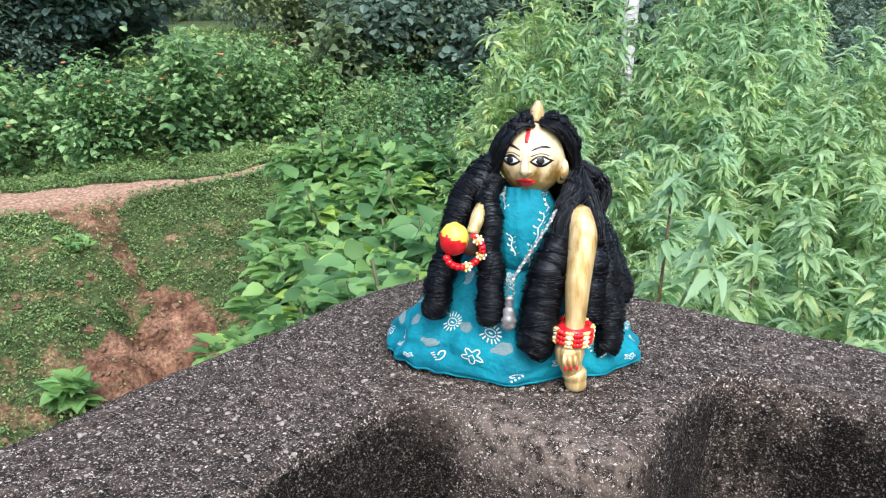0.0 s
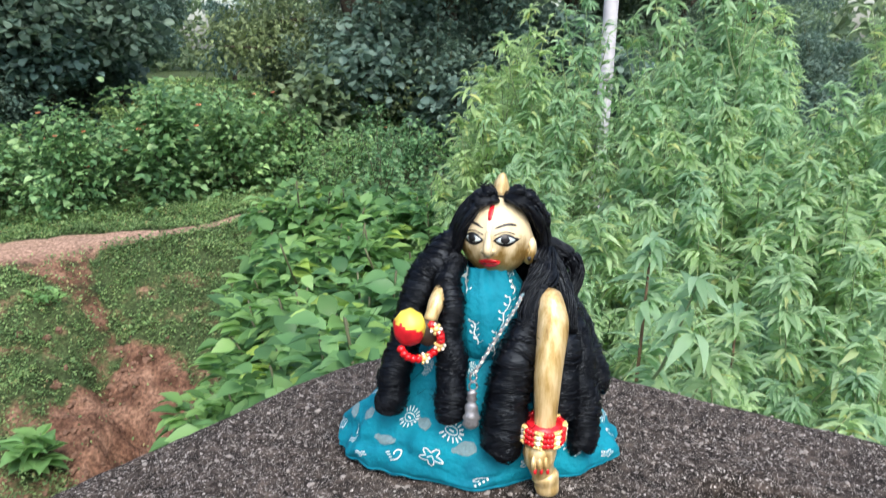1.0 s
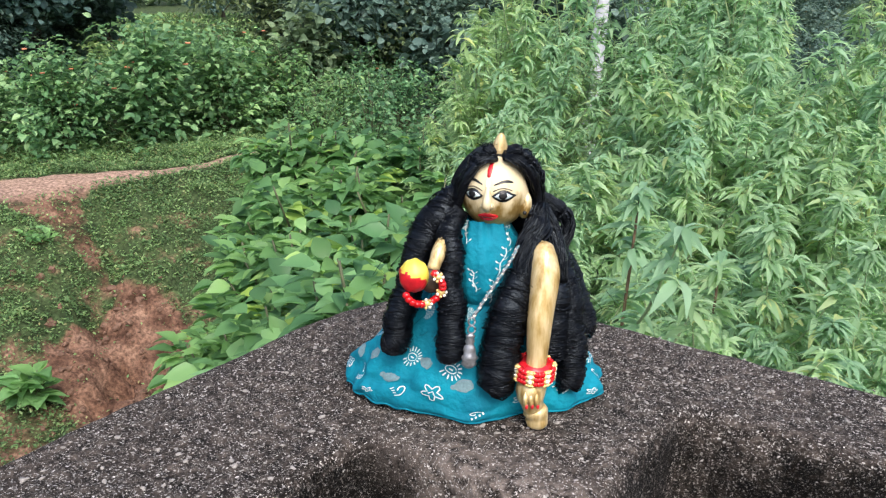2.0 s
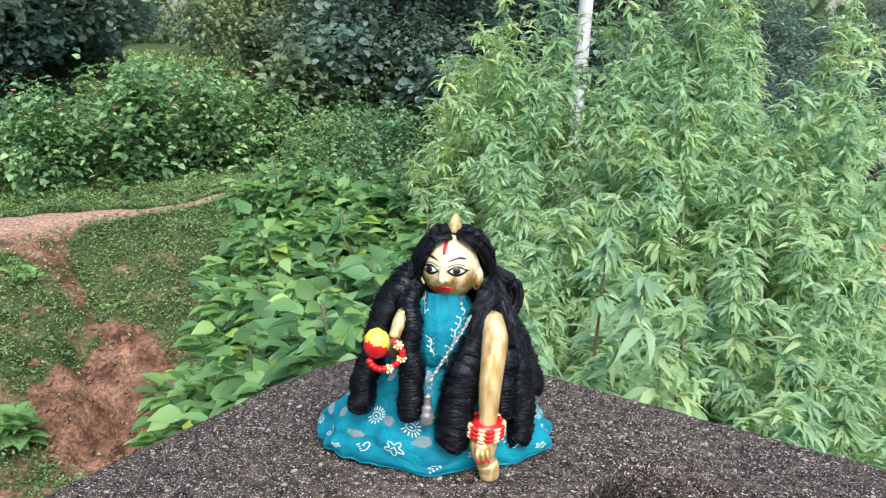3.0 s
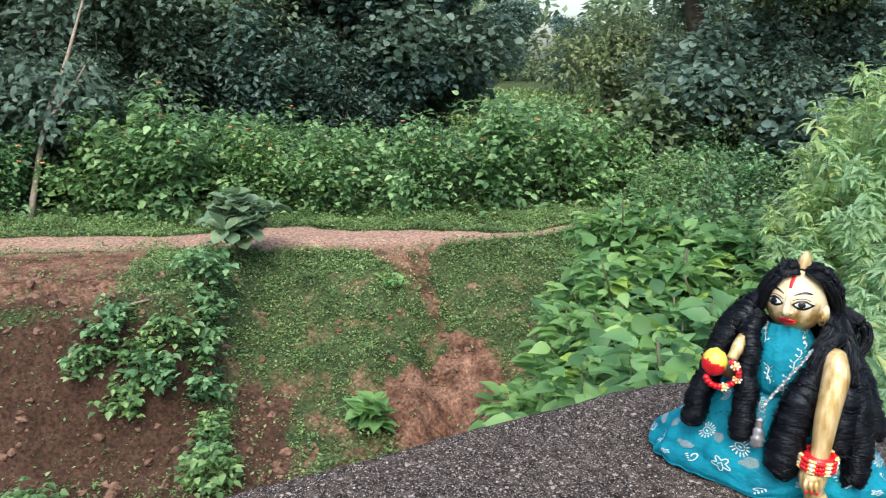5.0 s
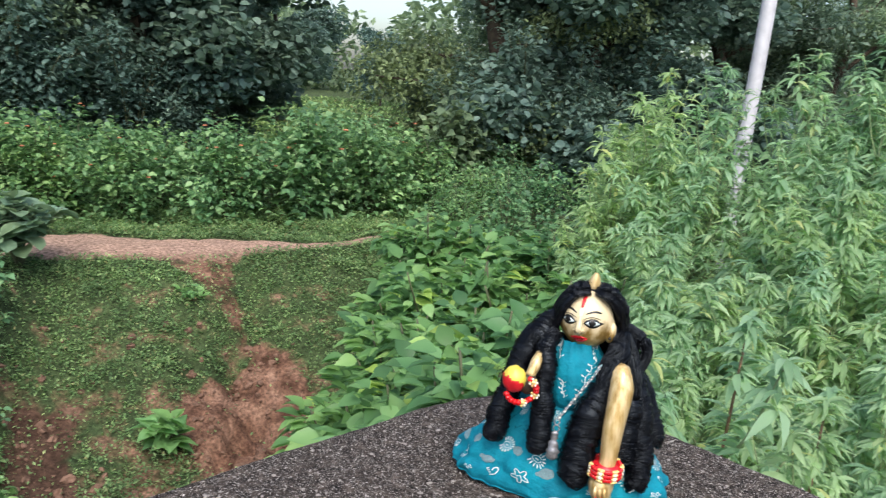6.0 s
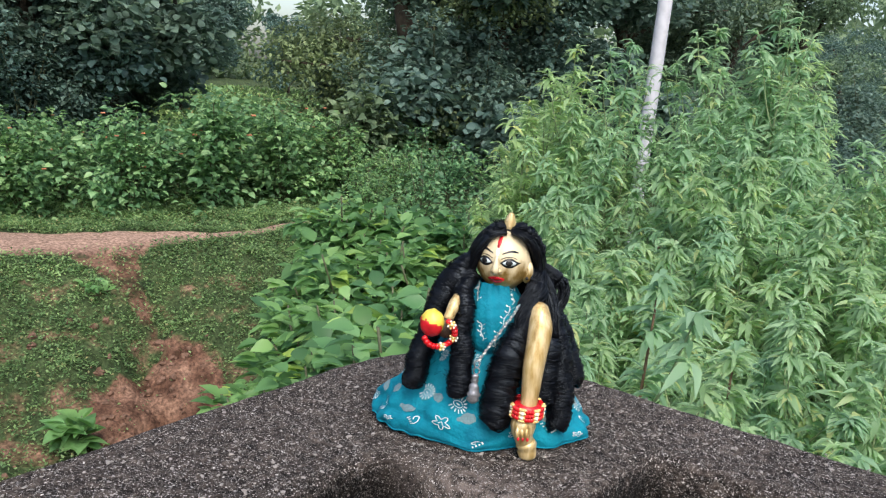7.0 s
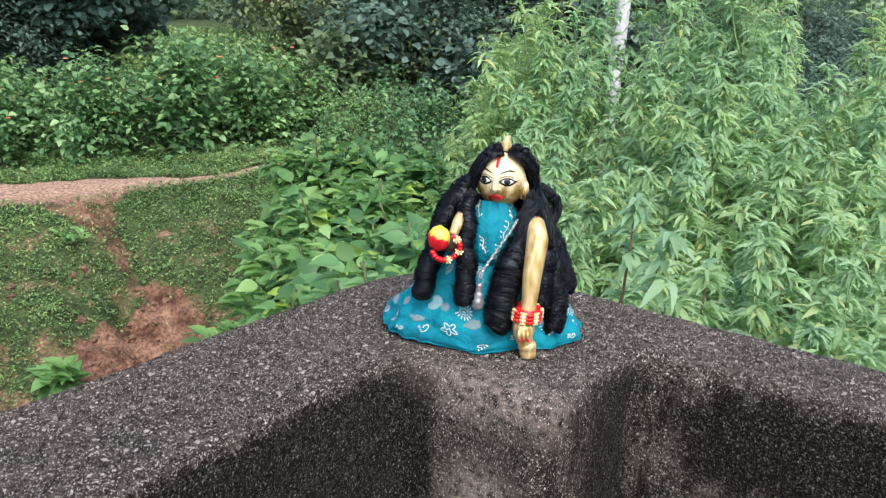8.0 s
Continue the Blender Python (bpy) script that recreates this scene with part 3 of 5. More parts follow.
TREES = [
    (tree_meshes(11, 6.2, 2.1, 0.10, 32000, 0.10, M_TREE_DARK, "oval"), "dark green broad-leaved tree with a dense low crown"),
    (tree_meshes(12, 6.8, 2.0, 0.085, 34000, 0.07, M_TREE_OLIVE, "oval"), "olive green tree with thin grey limbs and a loose crown"),
    (tree_meshes(13, 5.4, 1.9, 0.115, 28000, 0.07, M_TREE_DARK, "oval"), "dark tree hung with large leaves down to the scrub"),
    (tree_meshes(14, 5.6, 2.0, 0.115, 26000, 0.14, M_TREE_BLUE, "round"), "bluish green tree with large round leaves and a dark trunk"),
]
SPOTS = [(40.3, 12.0, 1.0, 3), (46.0, 11.6, 0.95, 3), (36.0, 24, 0.9, 3), (29.0, 38, 0.7, 3), (51, 12.4, 1.05, 0), (56, 11.4, 1.0, 1), (62, 11.6, 1.0, 0), (68, 11, 1.05, 2), (75, 11, 1.0, 0),
         (48.5, 16, 1.1, 0), (54, 16, 1.1, 1), (60, 16, 1.15, 0), (66, 16, 1.1, 2), (73, 15.5, 1.15, 0), (47, 20, 1.0, 1),
         (20.5, 12.3, 1.0, 1), (14.5, 12.0, 1.0, 3), (10.6, 13.4, 1.0, 3), (18.5, 16.5, 1.0, 1), (16.5, 17, 1.1, 0), (10.5, 18, 1.0, 1),
         (6.0, 15.5, 1.0, 0), (4.5, 17.5, 0.8, 1), (-0.5, 16.5, 0.85, 1), (-5.0, 18, 0.85, 1), (-11, 17, 0.36, 2), (-16, 15, 0.45, 0), (-21, 15, 0.55, 1), (1, 22, 0.75, 0), (-8, 23, 0.6, 0), (40.5, 24, 1.0, 1), (52, 20, 1.2, 0), (62, 20, 1.2, 1), (70, 20, 1.2, 0), (14, 21, 1.2, 1)]
made = {}
rng = random.Random(3)
for bearing, d, size, kind in SPOTS:
    x, y = polar(bearing, d)
    if kind not in made:
        made[kind] = place(tree(*TREES[kind]), x, y, rng.uniform(0, 360), size, 0.1)
    else:
        place_copy(made[kind], x, y, rng.uniform(0, 360), size, 0.1)


def far_woods():
    """The hazy belt of trees at the end of the field."""
    r = np.random.RandomState(8)
    at, size = [], []
    for k in range(120):
        b, d = r.uniform(-25, 85), r.uniform(44, 72)
        x, y = polar(b, d)
        z = ground_z(x, y)
        h = r.uniform(3.5, 7.5) if not 28.8 < b < 31 else r.uniform(0.6, 1.6)
        m = 260
        p = r.normal(size=(m, 3))
        p /= np.linalg.norm(p, axis=1)[:, None]
        at.append(np.array([x, y, z + h * 0.5]) + p * np.array([h * 0.38, h * 0.38, h * 0.52]) * r.uniform(0.75, 1.1, (m, 1)))
        size.append(np.full(m, h * 0.13))
    at, size = np.concatenate(at), np.concatenate(size)
    n = len(at)
    me = leaves_mesh("far_woods", "tiny", at, size, r.uniform(0, 6.3, n), r.normal(-0.2, 0.6, n), r.normal(0, 0.6, n), M_TREE_OLIVE)
    return tagged(new("far_woods", me), "distant hazy belt of trees past the field", "woods", kind="stuff")


far_woods()


def bush_meshes(seed, w, h, leaf, count, mat, kind="ovate", flowers=0, stems=16):
    """Arching stems from one root with leaves in a shell that is thickest outside."""
    rng = random.Random(seed)
    r = np.random.RandomState(seed)
    st = Shape()
    tips = []
    for k in range(stems):
        az, out = rng.uniform(0, 6.28), rng.uniform(0.2, 0.95)
        top = Vector((math.cos(az) * w * 0.5 * out, math.sin(az) * w * 0.5 * out, h * (1 - 0.45 * out * out) * rng.choice((0.75, 0.85, 0.95, 1.0, 1.08, 1.17))))
        mid = Vector((top.x * 0.35, top.y * 0.35, top.z * 0.62))
        pts = spline([(0, 0, 0), mid, top], 4)
        st.tube(pts, [0.011 * (1 - 0.75 * j / len(pts)) * (0.6 + h * 0.4) for j in range(len(pts))], 0, 5)
        tips += [top, (mid + top) / 2, mid * 0.6 + top * 0.4 + Vector((rng.uniform(-.1, .1), rng.uniform(-.1, .1), 0)), mid]
    c = np.array([list(t) for t in tips])
    pick = r.randint(0, len(tips), count)
    d = r.normal(size=(count, 3))
    d /= np.linalg.norm(d, axis=1)[:, None]
    at = c[pick] + d * (0.21 * w * 0.6 * r.uniform(0.35, 1.1, count))[:, None]
    low = r.uniform(size=count) < 0.25
    at[low, 2] *= r.uniform(0.05, 0.7, low.sum())
    at[:, 2] = np.maximum(at[:, 2], 0.02 + 0.05 * r.uniform(size=count))
    yaw = np.arctan2(at[:, 1], at[:, 0]) + r.normal(0, 1.0, count)
    me = leaves_mesh("leaves", kind, at, leaf * r.uniform(0.55, 1.2, count), yaw, r.normal(-0.1, 0.35, count), r.normal(0, 0.4, count), mat)
    fl = None
    if flowers:
        s = Shape()
        for k in range(flowers):
            t = rng.choice(tips)
            p = t + Vector((rng.uniform(-.12, .12), rng.uniform(-.12, .12), rng.uniform(0, .12))) * w
            for q in range(6):
                a = q * 1.05
                s.ball(p + Vector((math.cos(a) * 0.015, math.sin(a) * 0.015, 0)), (0.012, 0.012, 0.008), 0, 6, 4)
        fl = s.mesh("flowers", [M_FLOWER])
    return [("branchwork", st.mesh("branchwork", [M_STEM]))], me, fl


def bush(name, meshes, label, category, group):
    e = tagged(new(name), label, category, group)
    for name_of, part in meshes[0]:
        ob = child(name_of, part, e)
        if name_of == "branchwork":
            tagged(ob, kind="stuff")
    tagged(child("foliage", meshes[1], e), kind="stuff")
    if meshes[2]:
        tagged(child("blossom", meshes[2], e, "small orange flower heads"), kind="stuff")
    return e


def scatter_kind(name, variants, label, category, group, spots, seed, sink=0.03):
    """spots: bearing, distance, size. One thing per spot."""
    rng = random.Random(seed)
    first = {}
    for x, y, size in spots:
        k = rng.randrange(len(variants))
        if k in first:
            place_copy(first[k], x, y, rng.uniform(0, 360), size, sink)
        else:
            first[k] = place(bush(name, variants[k], label, category, group), x, y, rng.uniform(0, 360), size, sink)


# the lantana hedge past the footpath, two to three bushes deep
rng = random.Random(21)
spots = []
for row, back in enumerate((0.0, 0.8, 1.7)):
    s = -6.5 + row * 0.3
    while s < 6.6 + row:
        n = -0.08 + 0.34 * smooth((s + 0.8) / 1.6) - 0.45 * max(0, s - 2.0) - back + rng.uniform(-.15, .15)
        x, y = -6.17 + 0.752 * n + 0.659 * s, 5.13 - 0.659 * n + 0.752 * s
        spots.append((x, y, rng.uniform(0.82, 1.12) - 0.04 * max(0, s - 3) - 0.14 * row))
        s += rng.uniform(0.7, 0.95)
LANTANA = [bush_meshes(31 + k, 1.4, 1.1, 0.092, 2400, M_LANTANA, "ovate", 9) for k in range(3)]
scatter_kind("lantana_bush", LANTANA, "dense green lantana bush with a few orange flowers beside the footpath", "bush", "lantana hedge", spots, 4)

# tall shrubs under the trees
SHRUB = [bush_meshes(81 + k, 2.0, 2.3, 0.10, 5200, M_TREE_DARK, "oval", 0, 12) for k in range(2)]
spots = []
for b, d in ((39.5, 13.5), (43, 11.0), (46, 10.6), (49.5, 10.8), (53, 10.2), (57, 10.2), (61, 9.9), (65, 10.0), (69, 9.8), (73, 9.8), (25.5, 13.5), (22.5, 11.4), (19, 11.2), (15.5, 11.0), (12, 11.5), (8.5, 12.5), (5, 13.5), (1.5, 13), (-2, 13.5), (-6, 13), (-10, 13), (-14, 13), (-8, 11.5), (-12, 11.5), (-16, 12), (-9.5, 10.3)):
    x, y = polar(b + rng.uniform(-.7, .7), d)
    spots.append((x, y, rng.uniform(0.75, 1.1) * (1 if b > 10 else 0.75 if b > -5 else 0.72)))
scatter_kind("tall_shrub", SHRUB, "tall dark green shrub under the trees", "shrub", "shrubs under the trees", spots, 16)

# lower scrub between the hedge and the near plants
spots = []
for b, d in ((24, 6.6), (21, 6.0), (18, 5.6), (15, 5.4), (26, 7.6), (22, 7.4), (18, 7.0), (14, 6.6), (25.5, 5.4), (22, 5.0), (19, 4.6), (16.5, 4.3), (20, 8.6), (16, 8.3), (12, 7.8), (24, 8.8), (28, 5.6), (13.5, 5.0), (27, 9.6), (23, 10)):
    x, y = polar(b - 3.0 + rng.uniform(-.6, .6), d)
    spots.append((x, y, rng.uniform(0.62, 0.85)))
SCRUB = [bush_meshes(41 + k, 1.3, 1.15, 0.075, 1300, M_LANTANA, "ovate", 0) for k in range(2)]
scatter_kind("scrub_bush", SCRUB, "low tangled green scrub bush", "bush", "scrub", spots, 6)


def broad_plant_meshes(seed, h, leaf, count):
    """Upright stems with broad leaves in pairs, larger and denser towards the top."""
    rng = random.Random(seed)
    stems = []
    at, size, yaw, pitch, roll = [], [], [], [], []
    for k in range(11):
        st = Shape()
        az, out = rng.uniform(0, 6.28), rng.uniform(0.05, 0.26)
        hh = h * rng.uniform(0.72, 1.04)
        pts = spline([(0, 0, 0), (math.cos(az) * out * 0.35, math.sin(az) * out * 0.35, hh * 0.6), (math.cos(az) * out, math.sin(az) * out, hh)], 8)
        st.tube(pts, [0.007 * (1 - 0.6 * j / len(pts)) for j in range(len(pts))], 0, 5)
        stems.append(("stem", st.mesh("stem", [M_STEM])))
        for q in range(count // 11):
            f = 1 - 0.72 * rng.random() ** 1.6
            p = pts[min(len(pts) - 1, int(f * (len(pts) - 1)))]
            a = q * 1.57 + rng.uniform(-.5, .5) + az
            reach = rng.uniform(0.01, 0.09)
            at.append((p.x + math.cos(a) * reach, p.y + math.sin(a) * reach, p.z + rng.uniform(-.03, .05)))
            size.append(leaf * rng.uniform(0.6, 1.25))
            yaw.append(a)
            pitch.append(rng.gauss(-0.02, 0.34))
            roll.append(rng.gauss(0, 0.3))
    return stems, leaves_mesh("leaves", "ovate", at, size, yaw, pitch, roll, M_BROAD), None


def reach(x, y, top):
    """The size that brings a plant 1 m high from the ground up to that height."""
    return top - ground_z(x, y)


spots = []
for b, d, top in ((36.5, 2.7, -0.86), (33.5, 2.5, -0.66), (30.5, 2.3, -0.52), (27.5, 2.1, -0.42), (24.5, 2.0, -0.36), (21, 1.95, -0.34), (35.5, 3.2, -0.86), (32.5, 3.0, -0.58),
                  (29.5, 2.8, -0.46), (26, 2.7, -0.42), (23, 2.6, -0.40), (20, 2.5, -0.36), (33.5, 3.7, -0.68), (31, 3.6, -0.42), (28.5, 3.4, -0.36), (25, 3.4, -0.38), (22, 3.3, -0.38), (19, 3.1, -0.32),
                  (30.3, 4.1, -0.34), (27.5, 4.2, -0.40), (24.5, 4.2, -0.42), (21.5, 4.1, -0.40), (34.5, 2.35, -0.85), (31.5, 2.05, -0.72), (28.5, 1.85, -0.58), (33, 1.8, -0.78), (30, 1.7, -0.66), (27, 1.62, -0.55), (24, 1.55, -0.47), (21.5, 1.5, -0.42), (25.5, 1.8, -0.44), (22.5, 1.75, -0.38)):
    x, y = polar(b - 6.0, d * 1.3)
    spots.append((x, y, reach(x, y, 0.36 + (top - 0.35) * 1.25)))
BROAD = [broad_plant_meshes(51 + k, 1.0, 0.069, 1150) for k in range(4)]
scatter_kind("broad_leaf_plant", BROAD, "lush green broad-leaved plant growing up beside the parapet", "plant", "broad-leaved plants", spots, 8)


def hemp_meshes(seed, count, thick=0.0042, stem_mat=None, wide=0.75):
    """A tall weed 1 m high: one stem, side shoots, fans of slender drooping leaves."""
    rng = random.Random(seed)
    st = Shape()
    top = Vector((rng.uniform(-.04, .04), rng.uniform(-.04, .04), 1.0))
    main = spline([(0, 0, 0), (top.x * 0.3, top.y * 0.3, 0.5), top], 10)
    stem, st = Shape(), Shape()
    stem.tube(main, [thick * (1 - 0.85 * j / len(main)) for j in range(len(main))], 0, 6)
    shoots = [main]
    for k in range(13):
        f = 0.32 + 0.6 * k / 13
        base = main[int(f * (len(main) - 1))]
        az = k * 2.4 + rng.uniform(-.3, .3)
        ln = 0.30 * (1.1 - f) + 0.06
        tip = base + Vector((math.cos(az) * ln * wide, math.sin(az) * ln * wide, ln * 1.1))
        sh = spline([base, (base + tip) / 2 - Vector((0, 0, 0.02)), tip], 5)
        st.tube(sh, [0.0022 * (1 - 0.7 * j / len(sh)) for j in range(len(sh))], 0, 4)
        shoots.append(sh)
    at, size, yaw, pitch, roll = [], [], [], [], []
    for sh in shoots:
        # a drooping tuft at the end of every shoot
        for q in range(10):
            back = rng.uniform(0, 0.05)
            at.append((sh[-1].x, sh[-1].y, sh[-1].z - back))
            size.append(rng.uniform(0.030, 0.046) * (0.7 + 7 * back))
            yaw.append(q * 2.4 + rng.uniform(-.3, .3))
            pitch.append(0.75 - 14 * back + rng.gauss(0, .15))
            roll.append(rng.gauss(0, 0.25))
    for k in range(count):
        sh = shoots[0] if rng.random() < 0.25 else rng.choice(shoots)
        f = 1 - rng.random() ** 1.4 * 0.9
        if sh is shoots[0]:
            f = max(0.4, f)
        p = sh[min(len(sh) - 1, int(f * len(sh)))]
        a0 = rng.uniform(0, 6.28)
        tilt = rng.gauss(0.2, 0.3)
        for q in range(rng.choice((1, 2, 3, 3))):
            at.append((p.x, p.y, p.z + rng.uniform(-.01, .01)))
            size.append(rng.uniform(0.026, 0.045) * (0.75 if f > 0.93 else 1))
            yaw.append(a0 + (q - 1) * 0.5)
            pitch.append(tilt - 0.1 * abs(q - 1))
            roll.append(rng.gauss(0, 0.35))
    return [("stem", stem.mesh("stem", [stem_mat or M_WEED_STEM])), ("branchwork", st.mesh("branchwork", [M_WEED_STEM]))], leaves_mesh("leaves", "slender", at, size, yaw, pitch, roll, M_HEMP), None


CAP = [(-18, -0.27), (-14.6, -0.25), (-13.6, -0.05), (-12.2, -0.03), (-11.2, -0.09), (-9, -0.11), (-7.4, -0.10), (-6.4, -0.02), (-5, 0.02), (-2.7, 0.0), (-1, -0.01), (0.6, -0.01), (1.6, -0.08), (2.3, -0.20), (4.5, -0.20), (5.2, -0.06), (6.2, -0.02), (7.2, -0.02), (8.8, -0.03), (10.5, -0.03), (12, -0.06), (13.5, -0.12), (16, -0.18)]


def hemp_top(d, b):
    """The height that the weeds reach: it rises with the slope behind and dips round the pole."""
    cap = float(np.interp(b, [c[0] for c in CAP], [c[1] for c in CAP]))
    for off in (-7.5 / d, 7.5 / d):
        if 2.2 < b + off < 4.6:
            cap = min(cap, -0.17)
    return min(-0.42 + 0.36 * (d - 2.1) * (1 - 0.05 * (d - 2.1)) + 0.25 * smooth((1 - b) / 3) * smooth(d - 3), 0.36 + d * cap)


rng = random.Random(77)
spots = []
d = 1.9
while d < 6.3:
    step = 10.0 / d
    b = -18 + rng.uniform(0, step)
    while b < 14.5:
        x, y = polar(b, d)
        if not (b > 9 and d < 2.6) and b < (10.5 if d < 4.2 else 12.5):
            spots.append((x, y, reach(x, y, hemp_top(d, b) + rng.choice((-.24, -.15, -.10, -.05, 0.0)) * (1 + smooth(d - 3.5)))))
        b += step * rng.uniform(0.75, 1.25)
    d += 0.25 + 0.025 * d
HEMP = [hemp_meshes(61 + k, 640) for k in range(5)]
scatter_kind("tall_weed", HEMP, "tall pale green weed with slender drooping leaves", "plant", "tall weeds", spots, 9)
# single plumes that stand out above the rest
spots = []
for b, d, slope in ((12.6, 4.6, -0.035), (11.4, 4.9, -0.01), (10.2, 4.7, 0.028), (9.3, 5.0, 0.0), (6.6, 4.8, 0.040), (5.6, 5.1, 0.01), (1.2, 4.9, 0.02), (0.6, 4.7, 0.062), (-1.2, 5.0, 0.038), (-2.6, 4.8, 0.035), (-3.8, 4.6, 0.062), (-4.9, 4.8, 0.086), (-5.7, 5.0, 0.05), (-6.5, 4.7, 0.02), (-12.6, 4.6, 0.02), (-13.4, 4.4, 0.03)):
    x, y = polar(b, d)
    spots.append((x, y, reach(x, y, 0.40 + d * slope)))
PLUMES = [hemp_meshes(66 + k, 230, wide=0.36) for k in range(3)]
scatter_kind("tall_weed", PLUMES, "tall slim weed whose leafy tip droops above its neighbours", "plant", "tall weeds", spots, 10)

woody = [(0.05, 1.12, reach(0.05, 1.12, -0.05)), (0.30, 1.20, reach(0.30, 1.20, -0.22)), (-0.10, 1.30, reach(-0.10, 1.30, -0.18))]
scatter_kind("tall_weed", [hemp_meshes(91, 300, 0.0065, M_WOODY)], "tall weed with a woody brown stem and slender leaves", "plant", "woody weeds", woody, 12)


# ---- the slope: single plants, herbs, the pole ----
def ground_spot(n, s):
    return -6.17 + 0.752 * n + 0.659 * s, 5.13 - 0.659 * n + 0.752 * s


def low_herbs():
    """The mat of small leaves on the turf."""
    r = np.random.RandomState(14)
    rng = random.Random(14)
    at = []
    while len(at) < 190000:
        n, s = rng.uniform(-0.6, 4.6), rng.uniform(-4.5, 4.2)
        x, y = ground_spot(n, s)
        if rng.random() < (1 - bare(x, y)) ** 1.6 * (0.6 + 0.9 * max(0, noise.noise((x * 2, y * 2, 7)))) * (0.35 + 1.3 * max(0, 0.5 + noise.noise((x * 6, y * 6, 3)))):
            at.append((x, y, ground_z(x, y) + rng.uniform(0.0, 0.06) * (0.6 + 3.5 * max(0, noise.noise((x * 4, y * 4, 2))))))
    m = len(at)
    me = leaves_mesh("turf_herbs", "tiny", at, r.uniform(0.014, 0.036, m), r.uniform(0, 6.3, m), r.normal(0.3, 0.45, m), r.normal(0, 0.4, m), M_HERB)
    return tagged(new("turf_herbs", me), "mat of low green herbs and grass on the slope", "grass", kind="stuff")


low_herbs()


def soil_clods():
    """Crumbled clods of earth in the worn gully and under the bank."""
    rng = random.Random(33)
    s = Shape()
    made_n = 0
    while made_n < 1100:
        n, t = rng.uniform(2.3, 4.2), rng.uniform(-3, 1.6)
        x, y = ground_spot(n, t)
        if rng.random() > bare(x, y) ** 2:
            continue
        made_n += 1
        r = rng.choice((0.006, 0.008, 0.008, 0.011, 0.015, 0.022, 0.032))
        s.ball((x, y, ground_z(x, y) + r * 0.2), (r * rng.uniform(0.8, 1.5), r, r * 0.7), 0, 7, 5, Euler((rng.uniform(0, 6), 0, rng.uniform(0, 6))).to_matrix(), 0.6)
    return tagged(new("soil_clods", s.mesh("soil_clods", [M_SOIL], False)), "crumbled red-brown clods of earth on the slope", "soil", kind="stuff")


soil_clods()


def field_grass():
    r = np.random.RandomState(15)
    at = []
    for k in range(14000):
        b, d = r.uniform(24, 42), r.uniform(14, 42)
        x, y = polar(b, d)
        at.append((x, y, ground_z(x, y) + r.uniform(0, 0.08)))
    m = len(at)
    me = leaves_mesh("field_grass", "tiny", at, r.uniform(0.1, 0.24, m), r.uniform(0, 6.3, m), r.normal(0.6, 0.4, m), r.normal(0, 0.4, m), M_HERB)
    return tagged(new("field_grass", me), "rough pale green field grass between the trees", "grass", kind="stuff")


field_grass()

ROUND = bush_meshes(70, 1.1, 1.0, 0.12, 900, M_TREE_OLIVE, "ovate", 0, 10)
x, y = polar(23.4, 10.2)
place(bush("round_bush", ROUND, "rounded olive green bush behind the lantana hedge", "bush", ""), x, y, 0, 1.35)

def leafy_plant(name, seed, kind, leaf, count, w, h, stems_n, mat, label, category, x, y, size):
    """A small plant whose large leaves are pieces of their own."""
    rng = random.Random(seed)
    e = tagged(new(name), label, category)
    tv, tf = leaf_shape(kind)
    blade = mesh_from("leaf", tv, tf, [mat])
    tips = []
    for k in range(stems_n):
        az, out = k * 2.4 + rng.uniform(-.3, .3), rng.uniform(0.15, 0.9)
        top = Vector((math.cos(az) * w * 0.5 * out, math.sin(az) * w * 0.5 * out, h * (1 - 0.5 * out * out) * rng.uniform(0.8, 1.1)))
        st = Shape()
        pts = spline([(0, 0, 0), Vector((top.x * 0.4, top.y * 0.4, top.z * 0.6)), top], 5)
        st.tube(pts, [0.006 * (1 - 0.6 * j / len(pts)) for j in range(len(pts))], 0, 6)
        child("stem", st.mesh("stem", [M_STEM]), e)
        tips.append(pts)
    for k in range(count):
        pts = tips[k % stems_n]
        p = pts[int((1 - 0.6 * rng.random() ** 1.5) * (len(pts) - 1))]
        ob = child("leaf", blade, e)
        az = k * 2.4 + rng.uniform(-.4, .4)
        turn = Euler((rng.gauss(0, .25), -rng.gauss(0.05, .3), az)).to_matrix().to_4x4()
        ob.matrix_basis = Matrix.Translation(p) @ turn @ Matrix.Scale(leaf * rng.uniform(0.65, 1.2), 4)
    return place(e, x, y, rng.uniform(0, 360), size)


x, y = ground_spot(1.88, -0.70)
leafy_plant("grey_leaf_bush", 71, "round", 0.135, 190, 0.72, 0.56, 15, M_GREY_LEAF, "low bush with large grey-green leaves at the footpath's edge", "bush", x, y, 1.15)
x, y = ground_spot(3.4, 0.22)
leafy_plant("young_plant", 72, "ovate", 0.17, 46, 0.3, 0.28, 7, M_BROAD, "young broad-leaved green plant on the bare slope", "plant", x, y, 1.05)
x, y = ground_spot(2.1, 0.55)
leafy_plant("slope_weed", 75, "ovate", 0.07, 60, 0.4, 0.12, 8, M_BROAD, "small low green weed on the slope", "plant", x, y, 1.0)

